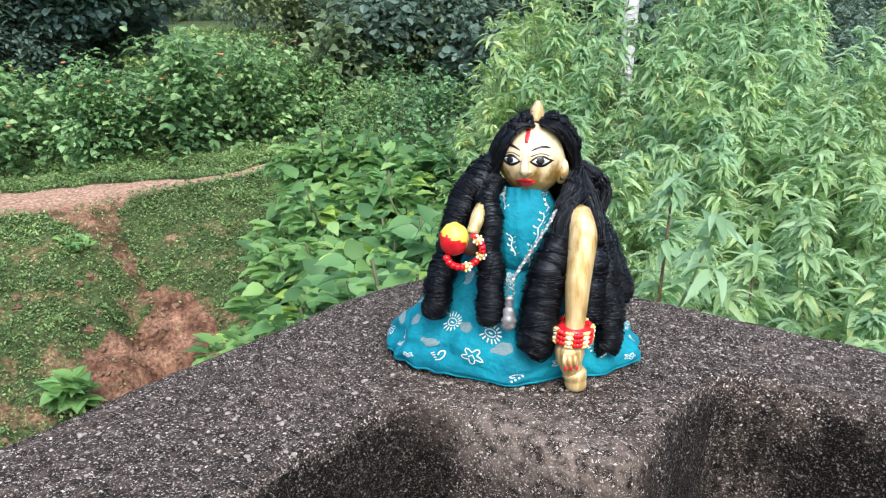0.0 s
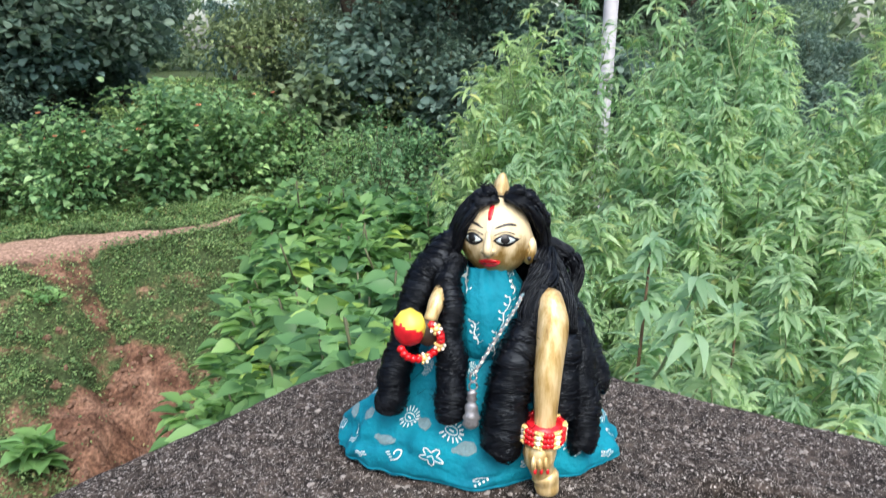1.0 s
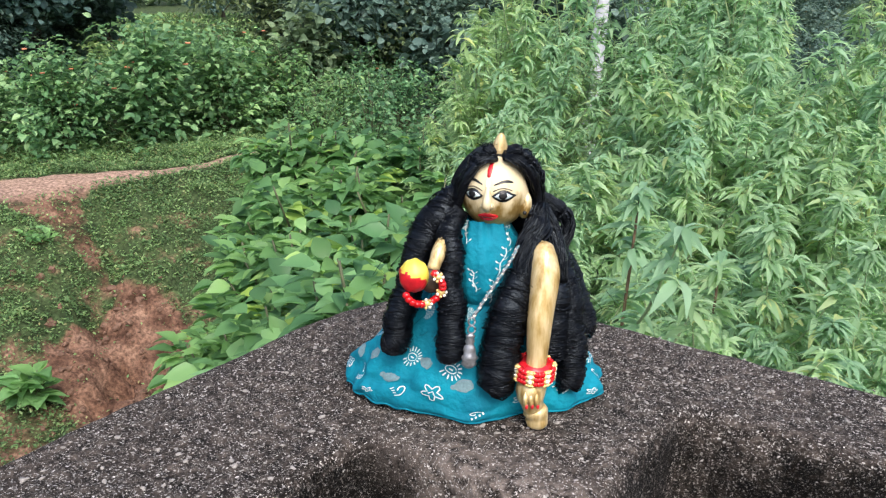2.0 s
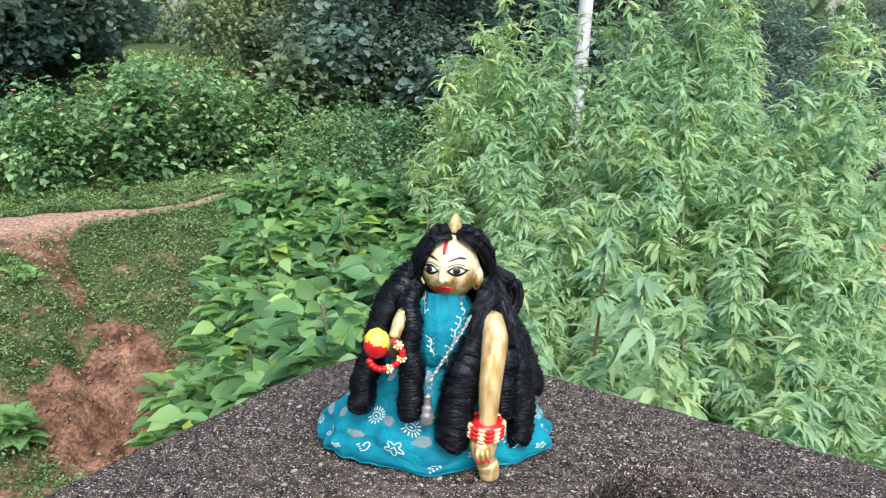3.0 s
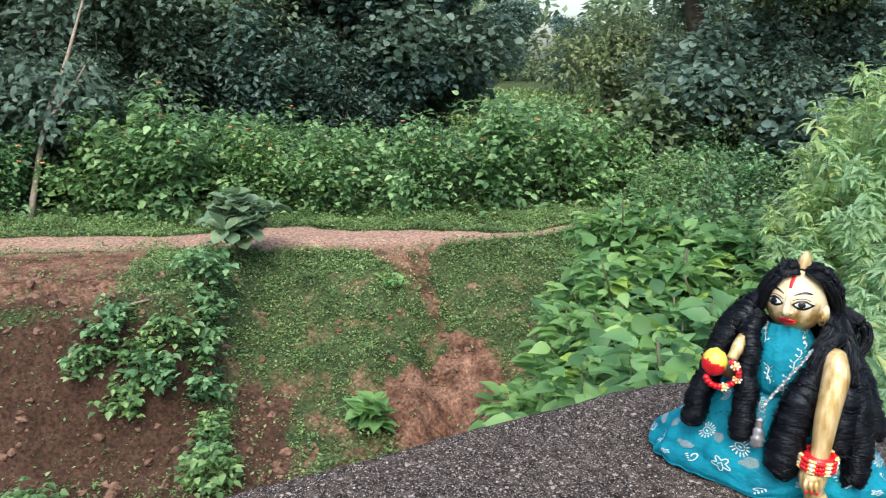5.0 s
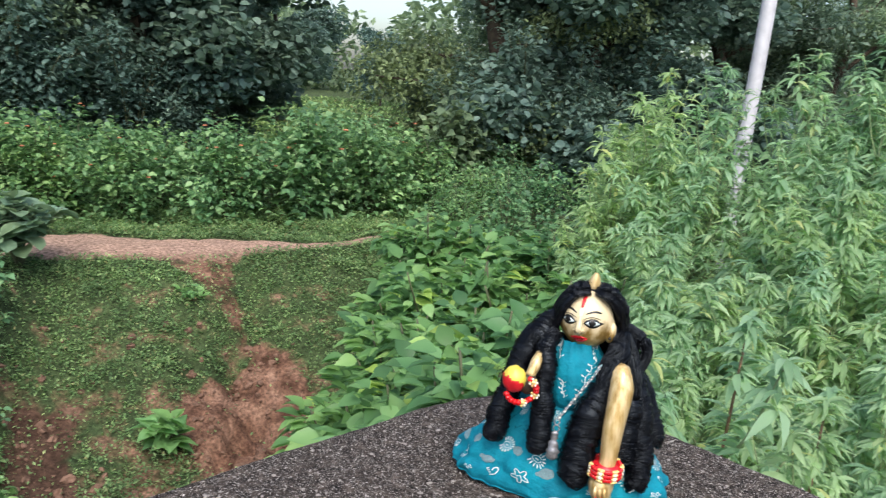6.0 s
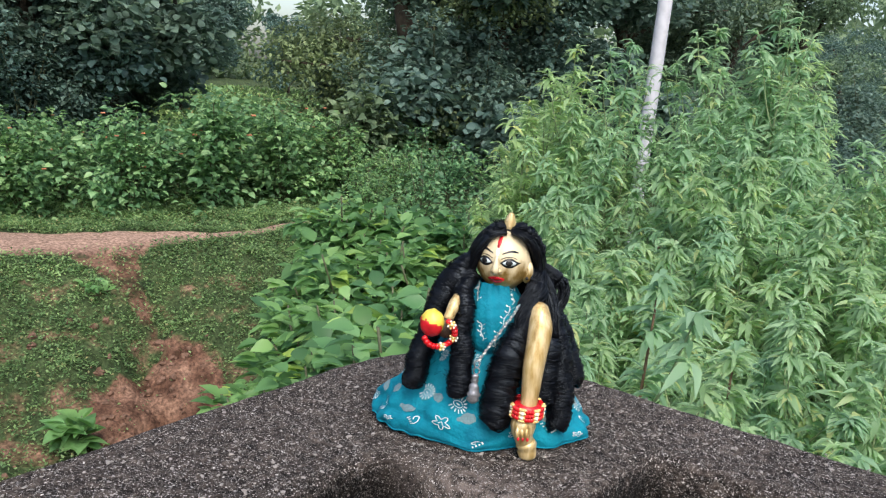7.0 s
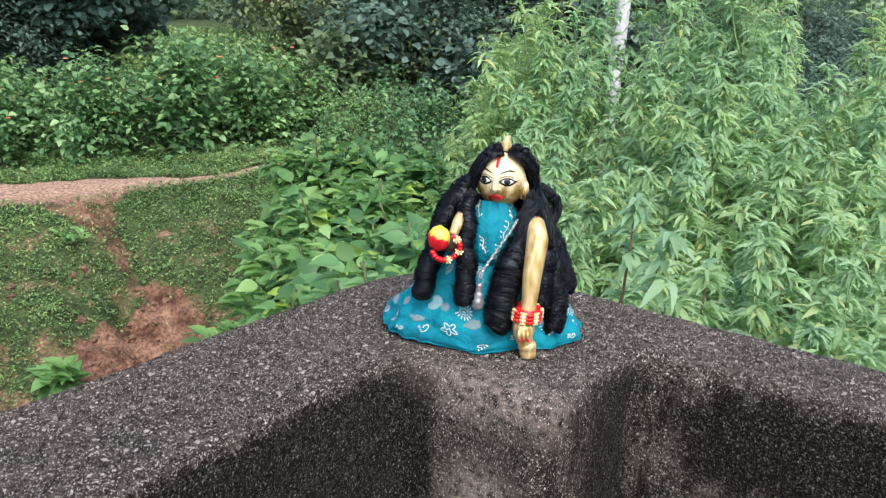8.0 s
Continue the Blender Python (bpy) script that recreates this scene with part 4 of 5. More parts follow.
CREEPER = [bush_meshes(73 + k, 0.46, 0.28, 0.076, 260, M_LANTANA, "ovate", 0, 9) for k in range(2)]
spots = []
for n, s in ((2.35, -0.95), (2.6, -0.93), (2.8, -0.92), (3.0, -0.9), (3.2, -0.9), (3.4, -0.88), (3.6, -0.87), (3.85, -0.85), (3.15, -1.12), (3.25, -1.32), (3.2, -1.5), (3.32, -1.22), (3.3, -1.62), (3.38, -1.42), (3.95, -1.9), (4.15, -2.3)):
    x, y = ground_spot(n, s)
    spots.append((x, y, rng.uniform(0.65, 1.0)))
scatter_kind("creeper", CREEPER, "leafy green creeper hanging over the earth bank", "plant", "creepers on the bank", spots, 5, 0.0)

# a pale bare branch leaning in the scrub, and a stick on the bank
def at_bearing(b, d, z):
    x, y = polar(b, d)
    return Vector((x, y, z))


s = Shape()
s.tube(spline([at_bearing(66, 9.0, -1.3), at_bearing(64.5, 9.2, -0.3), at_bearing(63, 9.3, 0.3), at_bearing(61.5, 9.4, 1.0)], 5), [0.035 - 0.0016 * k for k in range(16)], 0, 8, 0.15)
s.tube(spline([at_bearing(64.5, 9.2, -0.3), at_bearing(62.8, 9.1, 0.05), at_bearing(61.8, 9.1, 0.3)], 5), [0.022 - 0.0016 * k for k in range(11)], 0, 7, 0.15)
tagged(new("dead_branch", s.mesh("dead_branch", [M_TWIG])), "pale forked dead branch leaning among dark trees", "branch")
s = Shape()
x, y = ground_spot(3.15, -1.6)
x2, y2 = ground_spot(3.0, -1.25)
s.tube([(x, y, ground_z(x, y) + 0.012), ((x + x2) / 2, (y + y2) / 2, (ground_z(x, y) + ground_z(x2, y2)) / 2 + 0.02), (x2, y2, ground_z(x2, y2) + 0.012)], [0.012, 0.011, 0.008], 0, 7)
tagged(new("stick", s.mesh("stick", [M_TWIG])), "thin dry stick lying on the earth bank", "stick")

s = Shape()
px, py = -0.38, 6.65
gz = ground_z(px, py)
lean = Vector((0.03, 0.0, 1.0))
pts = [Vector((px, py, gz - 0.3)) + lean * (k * 0.35) for k in range(21)]
s.tube(pts, [0.068 - 0.0008 * k for k in range(21)], 0, 20)
pole = tagged(new("utility_pole"), "slim pale grey metal utility pole standing in the weeds", "pole")
child("shaft", s.mesh("shaft", [M_POLE]), pole)
for z in (1.35, 1.62, 1.75):
    s = Shape()
    c = Vector((px, py, gz - 0.3)) + lean * (z + 0.3)
    s.tube([c + Vector((math.cos(a) * 0.07, math.sin(a) * 0.07, 0.012 * math.sin(a))) for a in [k * 6.3 / 16 for k in range(17)]], [0.005] * 17, 0, 5)
    child("wire_band", s.mesh("wire_band", [M_WIRE]), pole, "dark wire wound round the pole")


def brick_post(x, y, top):
    """A pink brick gatepost: pinwheel courses round a mortar core, a ledge and a capping slab."""
    base = ground_z(x, y) - 0.05
    ob = new("brick_post")
    ob.location = (x, y, base)
    high = top - base

    def block(name, c, size, mat, lab=""):
        bm = bmesh.new()
        bmesh.ops.create_cube(bm, size=1.0)
        bmesh.ops.scale(bm, vec=size, verts=bm.verts)
        bmesh.ops.bevel(bm, geom=bm.edges[:], offset=min(size) * 0.09, segments=1, affect="EDGES")
        me = bpy.data.meshes.new(name)
        bm.to_mesh(me)
        bm.free()
        me.materials.append(mat)
        o = child(name, me, ob, lab)
        o.location = c
        return me

    block("core", (0, 0, (high - 0.06) / 2), (0.325, 0.325, high - 0.06), M_MORTAR)
    shared = {}
    course = 0
    while 0.04 + course * 0.083 + 0.075 < high - 0.06:
        z = 0.075 + course * 0.083
        turn = 1 if course % 2 else -1
        for k in range(4):
            a = k * math.pi / 2
            for off, ln in ((-0.06, 0.215), (0.112, 0.108)):
                size = (ln, 0.05, 0.073)
                local = Vector((turn * off, -0.150, z))
                place_at = Matrix.Rotation(a, 4, "Z") @ local
                if ln not in shared:
                    shared[ln] = block("brick", place_at, size, M_BRICK)
                    ob.children[-1].rotation_euler = (0, 0, a)
                else:
                    o = child("brick", shared[ln], ob)
                    o.location, o.rotation_euler = place_at, (0, 0, a)
        course += 1
    block("ledge", (0, 0, high - 0.24), (0.39, 0.39, 0.035), M_MORTAR, "pale rendered ledge")
    block("cap", (0, 0, high - 0.03), (0.42, 0.42, 0.06), M_MORTAR, "pale capping slab")
    return tagged(ob, "pink brick gatepost with pale capping slab behind weeds", "gatepost")


brick_post(1.97, 5.09, -0.41)


# ---- the figurine on the parapet ----
def cloth_material():
    m, n, l, b = material("teal_cloth")
    co = n.new("ShaderNodeTexCoord")
    weave = tex_noise(n, l, 900, 2, co.outputs["Object"])
    broad = tex_noise(n, l, 28, 3, co.outputs["Object"])
    r = ramp(n, [(0.3, (0.0, 0.11, 0.165)), (0.7, (0.001, 0.21, 0.285))])
    l.new(broad.outputs[0], r.inputs[0])
    l.new(r.outputs[0], b.inputs["Base Color"])
    b.inputs["Roughness"].default_value = 0.75
    b.inputs["Specular IOR Level"].default_value = 0.2
    crumple = tex_noise(n, l, 48, 3, co.outputs["Object"])
    both = n.new("ShaderNodeMath")
    both.operation = "MULTIPLY_ADD"
    l.new(weave.outputs[0], both.inputs[0])
    both.inputs[1].default_value = 0.06
    l.new(crumple.outputs[0], both.inputs[2])
    bump(n, l, b, both.outputs[0], 0.7, 0.007)
    return m


def hair_material():
    m, n, l, b = material("black_hair")
    co = n.new("ShaderNodeTexCoord")
    mp = n.new("ShaderNodeMapping")
    mp.inputs["Scale"].default_value = (70, 70, 900)
    l.new(co.outputs["Object"], mp.inputs[0])
    strands = tex_noise(n, l, 1.0, 4, mp.outputs[0], 0.7)
    r = ramp(n, [(0.35, (0.0012, 0.0012, 0.0018)), (0.8, (0.006, 0.0065, 0.009))])
    l.new(strands.outputs[0], r.inputs[0])
    l.new(r.outputs[0], b.inputs["Base Color"])
    b.inputs["Roughness"].default_value = 0.22
    b.inputs["Specular IOR Level"].default_value = 0.24
    b.inputs["Specular Tint"].default_value = (0.75, 0.88, 1.0, 1)
    bump(n, l, b, strands.outputs[0], 0.6, 0.0010)
    return m


def gold_material(name, scale, dark, metal, rough):
    """Brass-gold paint, streaked darker where it has worn."""
    m, n, l, b = material(name)
    co = n.new("ShaderNodeTexCoord")
    mp = n.new("ShaderNodeMapping")
    mp.inputs["Scale"].default_value = scale
    l.new(co.outputs["Object"], mp.inputs[0])
    streak = tex_noise(n, l, 1.0, 4, mp.outputs[0], 0.6)
    r = ramp(n, [(0.30, dark), (0.42, (0.44, 0.30, 0.11)), (0.62, (0.64, 0.50, 0.27))])
    l.new(streak.outputs[0], r.inputs[0])
    l.new(r.outputs[0], b.inputs["Base Color"])
    b.inputs["Roughness"].default_value, b.inputs["Metallic"].default_value = rough, metal
    bump(n, l, b, streak.outputs[0], 0.2, 0.0006)
    return m


def face_material():
    """Cream face paint, rubbed down to the gold round the jaw and in patches."""
    m, n, l, b = material("rubbed_cream_paint")
    co = n.new("ShaderNodeTexCoord")
    stretch = n.new("ShaderNodeMapping")
    stretch.inputs["Scale"].default_value = (1.3, 1.3, 0.6)
    l.new(co.outputs["Object"], stretch.inputs[0])
    rub = tex_noise(n, l, 95, 3, stretch.outputs[0], 0.55)
    sx = n.new("ShaderNodeSeparateXYZ")
    l.new(co.outputs["Object"], sx.inputs[0])
    up = n.new("ShaderNodeMapRange")
    l.new(sx.outputs[2], up.inputs[0])
    up.inputs[1].default_value, up.inputs[2].default_value = 0.147, 0.207
    add = n.new("ShaderNodeMath")
    add.operation = "MULTIPLY_ADD"
    l.new(rub.outputs[0], add.inputs[0])
    add.inputs[1].default_value = 0.9
    l.new(up.outputs[0], add.inputs[2])
    worn = ramp(n, [(0.74, (0, 0, 0)), (1.02, (1, 1, 1))])
    l.new(add.outputs[0], worn.inputs[0])
    gold = ramp(n, [(0.35, (0.25, 0.155, 0.04)), (0.65, (0.48, 0.33, 0.12))])
    l.new(rub.outputs[0], gold.inputs[0])
    l.new(mix(n, l, worn.outputs[0], gold.outputs[0], (0.58, 0.49, 0.31)), b.inputs["Base Color"])
    metal = n.new("ShaderNodeMath")
    metal.operation = "MULTIPLY_ADD"
    l.new(worn.outputs[0], metal.inputs[0])
    metal.inputs[1].default_value, metal.inputs[2].default_value = -0.35, 0.40
    l.new(metal.outputs[0], b.inputs["Metallic"])
    b.inputs["Roughness"].default_value = 0.34
    bump(n, l, b, rub.outputs[0], 0.15, 0.0006)
    return m


DOLL = [gold_material("worn_gold_paint", (150, 150, 26), (0.26, 0.155, 0.05), 0.35, 0.34), hair_material(), cloth_material(),
        plain_material("white_print", (0.52, 0.60, 0.60), 0.7, 0, 0.1, 300),
        plain_material("grey_print", (0.13, 0.215, 0.235), 0.75, 0, 0.2, 500),
        plain_material("red_paint", (0.52, 0.012, 0.02), 0.3, 0, 0.25, 120),
        plain_material("yellow_paint", (0.62, 0.50, 0.06), 0.4, 0, 0.2, 120),
        plain_material("black_paint", (0.008, 0.008, 0.009), 0.35, 0, 0.1, 100),
        plain_material("silver", (0.24, 0.24, 0.25), 0.38, 0.7, 0.25, 400, 0.3, 0.0005),
        plain_material("red_bead", (0.55, 0.008, 0.012), 0.18, 0, 0.1, 200),
        plain_material("gold_bead", (0.80, 0.58, 0.22), 0.28, 0.35, 0.2, 400),
        plain_material("dark_wood_and_creases", (0.04, 0.022, 0.012), 0.6, 0, 0.3, 200),
        plain_material("pale_paint", (0.78, 0.72, 0.6), 0.45, 0, 0.08, 150),
        face_material()]
GOLD, HAIR, CLOTH, WHITE, GREYP, RED, YELLOW, BLACK, SILVER, BEAD, GBEAD, WOOD_CREASE, PALE, FACE = range(14)


def build_figurine():
    s = Shape()
    rng = random.Random(2)
    # skirt: a flared cone that billows over its hem, with a few soft folds
    cx, cy = -0.0125, 0.006

    def skirt(t, f):
        steps = [0, 0.2, 0.4, 0.6, 0.75, 0.87, 0.95, 1]
        rad = float(np.interp(f, steps, [0.28, 0.40, 0.56, 0.75, 0.89, 0.975, 1.0, 0.985]))
        z = float(np.interp(f, steps, [0.118, 0.096, 0.072, 0.046, 0.027, 0.0135, 0.006, 0.0012]))
        c, d = math.cos(t), math.sin(t)
        fold = f * (0.020 * math.sin(3 * t + 0.8 + 1.5 * f) + 0.022 * math.sin(8 * t + 2 + 3 * f) + 0.012 * math.sin(17 * t + 5 * f) + 0.05 * noise.noise((c * 1.6, d * 1.6, f * 1.5)) + 0.03 * noise.noise((c * 5, d * 5, f * 4)))
        ridge = 0.075 * f * (1 - abs(math.sin(2.5 * t + 1.9 * f + 0.4))) ** 2 + 0.04 * f * (1 - math.sin(4.5 * t - 2.6 * f + 1.1) ** 2) ** 2
        tuck = -0.030 * math.exp(-((f - 0.84 - 0.05 * math.sin(3 * t)) / 0.035) ** 2)
        cusp = 0.36 * max(0.0, f - 0.3) * math.exp(-((t - radians(270)) / 0.20) ** 2)
        crease = 0.0085 * f * math.sin(6 * t + 9 * f + 0.7) * math.sin(math.pi * f) + 0.003 * f * noise.noise((c * 7, d * 7, f * 6))
        rad *= 0.97 + fold + cusp + ridge + tuck
        deep = (0.066 if d > 0 else 0.056) * (1 + 0.55 * (1 - f))
        return Vector((cx - 0.003 + c * 0.115 * rad, cy + d * deep * rad, max(0.001, z + crease + (0.004 * f * max(0.0, -c)))))

    seg, rings = 220, 44
    verts = [skirt(2 * math.pi * k / seg, j / rings) for j in range(rings + 1) for k in range(seg)]
    faces = [(j * seg + k, (j + 1) * seg + k, (j + 1) * seg + (k + 1) % seg, j * seg + (k + 1) % seg) for j in range(rings) for k in range(seg)]
    s.add(verts, faces, CLOTH)
    hem = [skirt(2 * math.pi * k / seg, 1.0) for k in range(seg + 1)]
    s.tube(hem, [0.0010] * (seg + 1), CLOTH, 6)

    def on_skirt(t, f, u, v, lift=0.0005):
        """A point u metres round and v metres down from (t, f), just over the cloth."""
        a, b = t + u / 0.085, min(0.985, f + v / 0.125)
        p = skirt(a, b)
        n = (skirt(a + 0.02, b) - p).cross(skirt(a, min(1.0, b + 0.02)) - p)
        n = n.normalized() if n.length > 0 else Vector((0, 0, 1))
        if n.dot(p - Vector((cx, cy, p.z - 0.05))) < 0:
            n = -n
        return p + n * lift

    def stroke(t, f, line, width, mat=None, lift=0.0005):
        """A printed line of that width through points (u, v)."""
        left, right = [], []
        for i, (u, v) in enumerate(line):
            q, r = line[max(0, i - 1)], line[min(len(line) - 1, i + 1)]
            du, dv = r[0] - q[0], r[1] - q[1]
            ln = math.hypot(du, dv) or 1
            left.append(on_skirt(t, f, u - dv / ln * width / 2, v + du / ln * width / 2, lift))
            right.append(on_skirt(t, f, u + dv / ln * width / 2, v - du / ln * width / 2, lift))
        n = len(line)
        s.add(left + right, [(i, i + 1, n + i + 1, n + i) for i in range(n - 1)], WHITE if mat is None else mat)

    def turned(line, a, k):
        c, d = math.cos(a) * k, math.sin(a) * k
        return [(c * u - d * v, d * u + c * v) for u, v in line]

    def sprig(t, f, a, k):
        """A drop-shaped eye ringed by short rays."""
        stroke(t, f, turned([(0.0040 * math.cos(b), 0.0024 * math.sin(b)) for b in [j * 0.5 for j in range(13)]], a, k), 0.0006)
        stroke(t, f, turned([(-0.0014, 0), (0.0014, 0.0003)], a, k), 0.0009)
        for j in range(13):
            b = -2.5 + j * 0.415
            c, d = math.cos(b), math.sin(b)
            stroke(t, f, turned([(0.0052 * c, 0.0036 * d), (0.0082 * c, 0.0064 * d)], a, k), 0.0009 * k)

    def bloom(t, f, a, k):
        """A small five-lobed outline with a scroll in it."""
        out = []
        for j in range(31):
            b = j * 2 * math.pi / 30
            r = 0.0040 + 0.0016 * math.cos(5 * b)
            out.append((r * math.cos(b) * 1.25, r * math.sin(b)))
        stroke(t, f, turned(out, a, k), 0.0008)
        stroke(t, f, turned([(-0.002, 0.001), (0, -0.001), (0.002, 0.001)], a, k), 0.0007)

    def scroll(t, f, a, k):
        line = [(0.0012 * j * 0.35 * math.cos(j * 0.55), 0.0012 * j * 0.35 * math.sin(j * 0.55)) for j in range(3, 14)]
        stroke(t, f, turned(line, a, k), 0.0010)
        for j in range(4):
            stroke(t, f, turned([(-0.005 + 0.0026 * j, 0.0062), (-0.004 + 0.0026 * j, 0.0036)], a, k), 0.0009)

    def smudge(t, f, a, k):
        """A faded grey paisley."""
        n = 14
        rim = []
        for i in range(n):
            b = i * 2 * math.pi / n
            rim.append((0.0100 * math.cos(b), 0.0042 * math.sin(b) * (1 + 0.45 * math.cos(b)) + 0.0006 * math.sin(5 * b)))
        rim = turned(rim, a, k)
        s.add([on_skirt(t, f, 0, 0, 0.0003)] + [on_skirt(t, f, u * 0.5, v * 0.5, 0.0003) for u, v in rim] + [on_skirt(t, f, u, v, 0.0003) for u, v in rim],
              [(0, 1 + i, 1 + (i + 1) % n) for i in range(n)] + [(1 + i, 1 + n + i, 1 + n + (i + 1) % n, 1 + (i + 1) % n) for i in range(n)], GREYP)

    for k, deg in enumerate((176, 196, 214, 233, 250, 268, 288, 310, 329, 347, 366)):
        (bloom, scroll)[k % 2](radians(deg), (0.86, 0.80, 0.89)[k % 3], (0.3, -0.5, 0.1, 0.8)[k % 4], (0.95, 1.1, 0.85)[k % 3])
    for k, deg in enumerate((182, 203, 222, 240, 262, 281, 305, 336, 356)):
        smudge(radians(deg), (0.72, 0.66, 0.74, 0.62)[k % 4], (0.5, -0.4, 0.2)[k % 3], (1.0, 0.8, 1.1)[k % 3])
    for k, (deg, f) in enumerate(((190, 0.55), (212, 0.50), (229, 0.58), (204, 0.34), (226, 0.34), (246, 0.44), (256, 0.66), (274, 0.52), (292, 0.62), (318, 0.60), (343, 0.58), (352, 0.74), (240, 0.24), (262, 0.30))):
        sprig(radians(deg), f, (-0.5, 0.4, 0.1, 0.9)[k % 4], (1.0, 0.85, 1.1)[k % 3])

    # bodice and collar, gathered in soft upright folds
    body = [(0.085, 0.024), (0.095, 0.032), (0.108, 0.035), (0.125, 0.034), (0.140, 0.0275), (0.150, 0.0205), (0.157, 0.0185)]

    def bodice(x, z, lift=0.0):
        r = float(np.interp(z, [b[0] for b in body], [b[1] for b in body]))
        t = math.asin(max(-1.0, min(1.0, (x + 0.0115) / r)))
        return bodice_at(t, z, lift)

    def bodice_at(t, z, lift=0.0):
        """t: radians round from the front, to the figure's side."""
        r = float(np.interp(z, [b[0] for b in body], [b[1] for b in body]))
        r += 0.0016 * math.sin(6 * t + 25 * z) + 0.0012 * math.sin(13 * t + 1 + 60 * z) + 0.0022 * noise.noise((math.sin(t) * 2.5, math.cos(t) * 2.5, z * 45)) + lift
        return Vector((-0.0115 + r * math.sin(t), -0.001 - r * math.cos(t) * 0.95, z))

    bseg, brow_n = 60, 22
    verts = [bodice_at(2 * math.pi * k / bseg, 0.085 + 0.073 * j / brow_n) for j in range(brow_n + 1) for k in range(bseg)]
    s.add(verts, [(j * bseg + k, j * bseg + (k + 1) % bseg, (j + 1) * bseg + (k + 1) % bseg, (j + 1) * bseg + k) for j in range(brow_n) for k in range(bseg)], CLOTH)

    def cloth_line(points, width):
        a = [bodice(x - width / 2, z, 0.0006) for x, z in points]
        b = [bodice(x + width / 2, z + width * 0.4, 0.0006) for x, z in points]
        n = len(points)
        s.add(a + b, [(i, n + i, n + i + 1, i + 1) for i in range(n - 1)], WHITE)

    for x0, z0, k, lean in ((-0.002, 0.116, 1.0, 0.25), (-0.026, 0.141, 0.8, -0.1), (-0.008, 0.094, 0.9, 0.1), (-0.019, 0.104, 0.8, -0.2), (0.006, 0.139, 0.7, 0.1)):
        vine = [(x0 + lean * 0.003 * j * k + 0.0010 * math.sin(j * 1.2), z0 + 0.0027 * j * k) for j in range(9)]
        cloth_line(vine, 0.0008)
        for j in range(1, 9):
            side = 1 if j % 2 else -1
            x, z = vine[j]
            cloth_line([(x, z), (x + side * 0.0022 * k, z + 0.0002), (x + side * 0.0036 * k, z + 0.0018)], 0.0010)
    for k in range(5):
        cloth_line([(-0.0295 + 0.0009 * k, 0.1495 + 0.0004 * k), (-0.0275 + 0.0009 * k, 0.1525)], 0.0009)

    # head: an egg that narrows to the chin
    hc, hr = Vector((-0.003, 0.001, 0.1785)), Vector((0.0282, 0.0282, 0.0305))
    yaw = radians(-18)

    def face_point(u, v, k=1.0):
        """On the face, u degrees to the right of its middle and v degrees up."""
        e = radians(v)
        low = max(0.0, -math.sin(e))
        across, ahead = 1 - 0.10 * low * low, 1 + 0.02 * low
        x, y = math.sin(radians(u)) * math.cos(e) * hr.x * across, -math.cos(radians(u)) * math.cos(e) * hr.y * ahead
        return hc + Vector((x * math.cos(yaw) - y * math.sin(yaw), x * math.sin(yaw) + y * math.cos(yaw), math.sin(e) * hr.z)) * k

    hseg, hrow = 48, 32
    verts = [face_point(360 * i / hseg, 90 - 180 * j / hrow) for j in range(hrow + 1) for i in range(hseg)]
    s.add(verts, [(j * hseg + i, (j + 1) * hseg + i, (j + 1) * hseg + (i + 1) % hseg, j * hseg + (i + 1) % hseg) for j in range(hrow) for i in range(hseg)], FACE)

    def face_patch(outline, mat, k):
        u0, v0 = sum(p[0] for p in outline) / len(outline), sum(p[1] for p in outline) / len(outline)
        n = len(outline)
        verts = [face_point(u0, v0, k)]
        for g in (0.5, 1.0):
            verts += [face_point(u0 + (u - u0) * g, v0 + (v - v0) * g, k) for u, v in outline]
        verts += [face_point(u, v, 0.995) for u, v in outline]
        faces = [(0, 1 + i, 1 + (i + 1) % n) for i in range(n)]
        for g in (0, 1):
            faces += [(1 + g * n + i, 1 + g * n + n + i, 1 + g * n + n + (i + 1) % n, 1 + g * n + (i + 1) % n) for i in range(n)]
        s.add(verts, faces, mat)

    def almond(side, u, v, w, h, tail):
        top = [(u + w * x, v + h * (1 - x * x)) for x in (-1, -0.75, -0.45, -0.15, 0.15, 0.45, 0.75)]
        low = [(u + w * x, v - h * 0.85 * (1 - x * x)) for x in (0.75, 0.45, 0.15, -0.15, -0.45, -0.75)]
        return [(side * p, q) for p, q in top + [(u + w * (1 + tail), v + 0.1 * h)] + low]

    for side in (-1, 1):
        face_patch(almond(side, 26, 4.0, 19.0, 9.6, 0.26), BLACK, 1.010)
        face_patch(almond(side, 26, 4.2, 14.5, 5.2, 0.05), WHITE, 1.016)
        face_patch([(side * 26 - 1.0 + 7.2 * math.cos(k * 0.524), 5.0 + 5.2 * math.sin(k * 0.524)) for k in range(12)], BLACK, 1.022)
        brow = [(side * (10 + 4.4 * k), 20.5 + 5.5 * math.sin(k / 8 * 2.5)) for k in range(9)]
        wide = [0.6 + 1.8 * math.sin((k + 0.6) / 9 * 2.9) for k in range(9)]
        face_patch([(u, v + w) for (u, v), w in zip(brow, wide)] + [(u, v - w * 0.7) for (u, v), w in reversed(list(zip(brow, wide)))], BLACK, 1.007)
        # fold of the upper lid, its shadow drawn as a thin dark line
        s.tube([face_point(side * (9 + 4.0 * k), 11.5 + 4.6 * math.sin(k / 8 * 3.0), 1.003) for k in range(9)], [0.0004] * 9, WOOD_CREASE, 5)
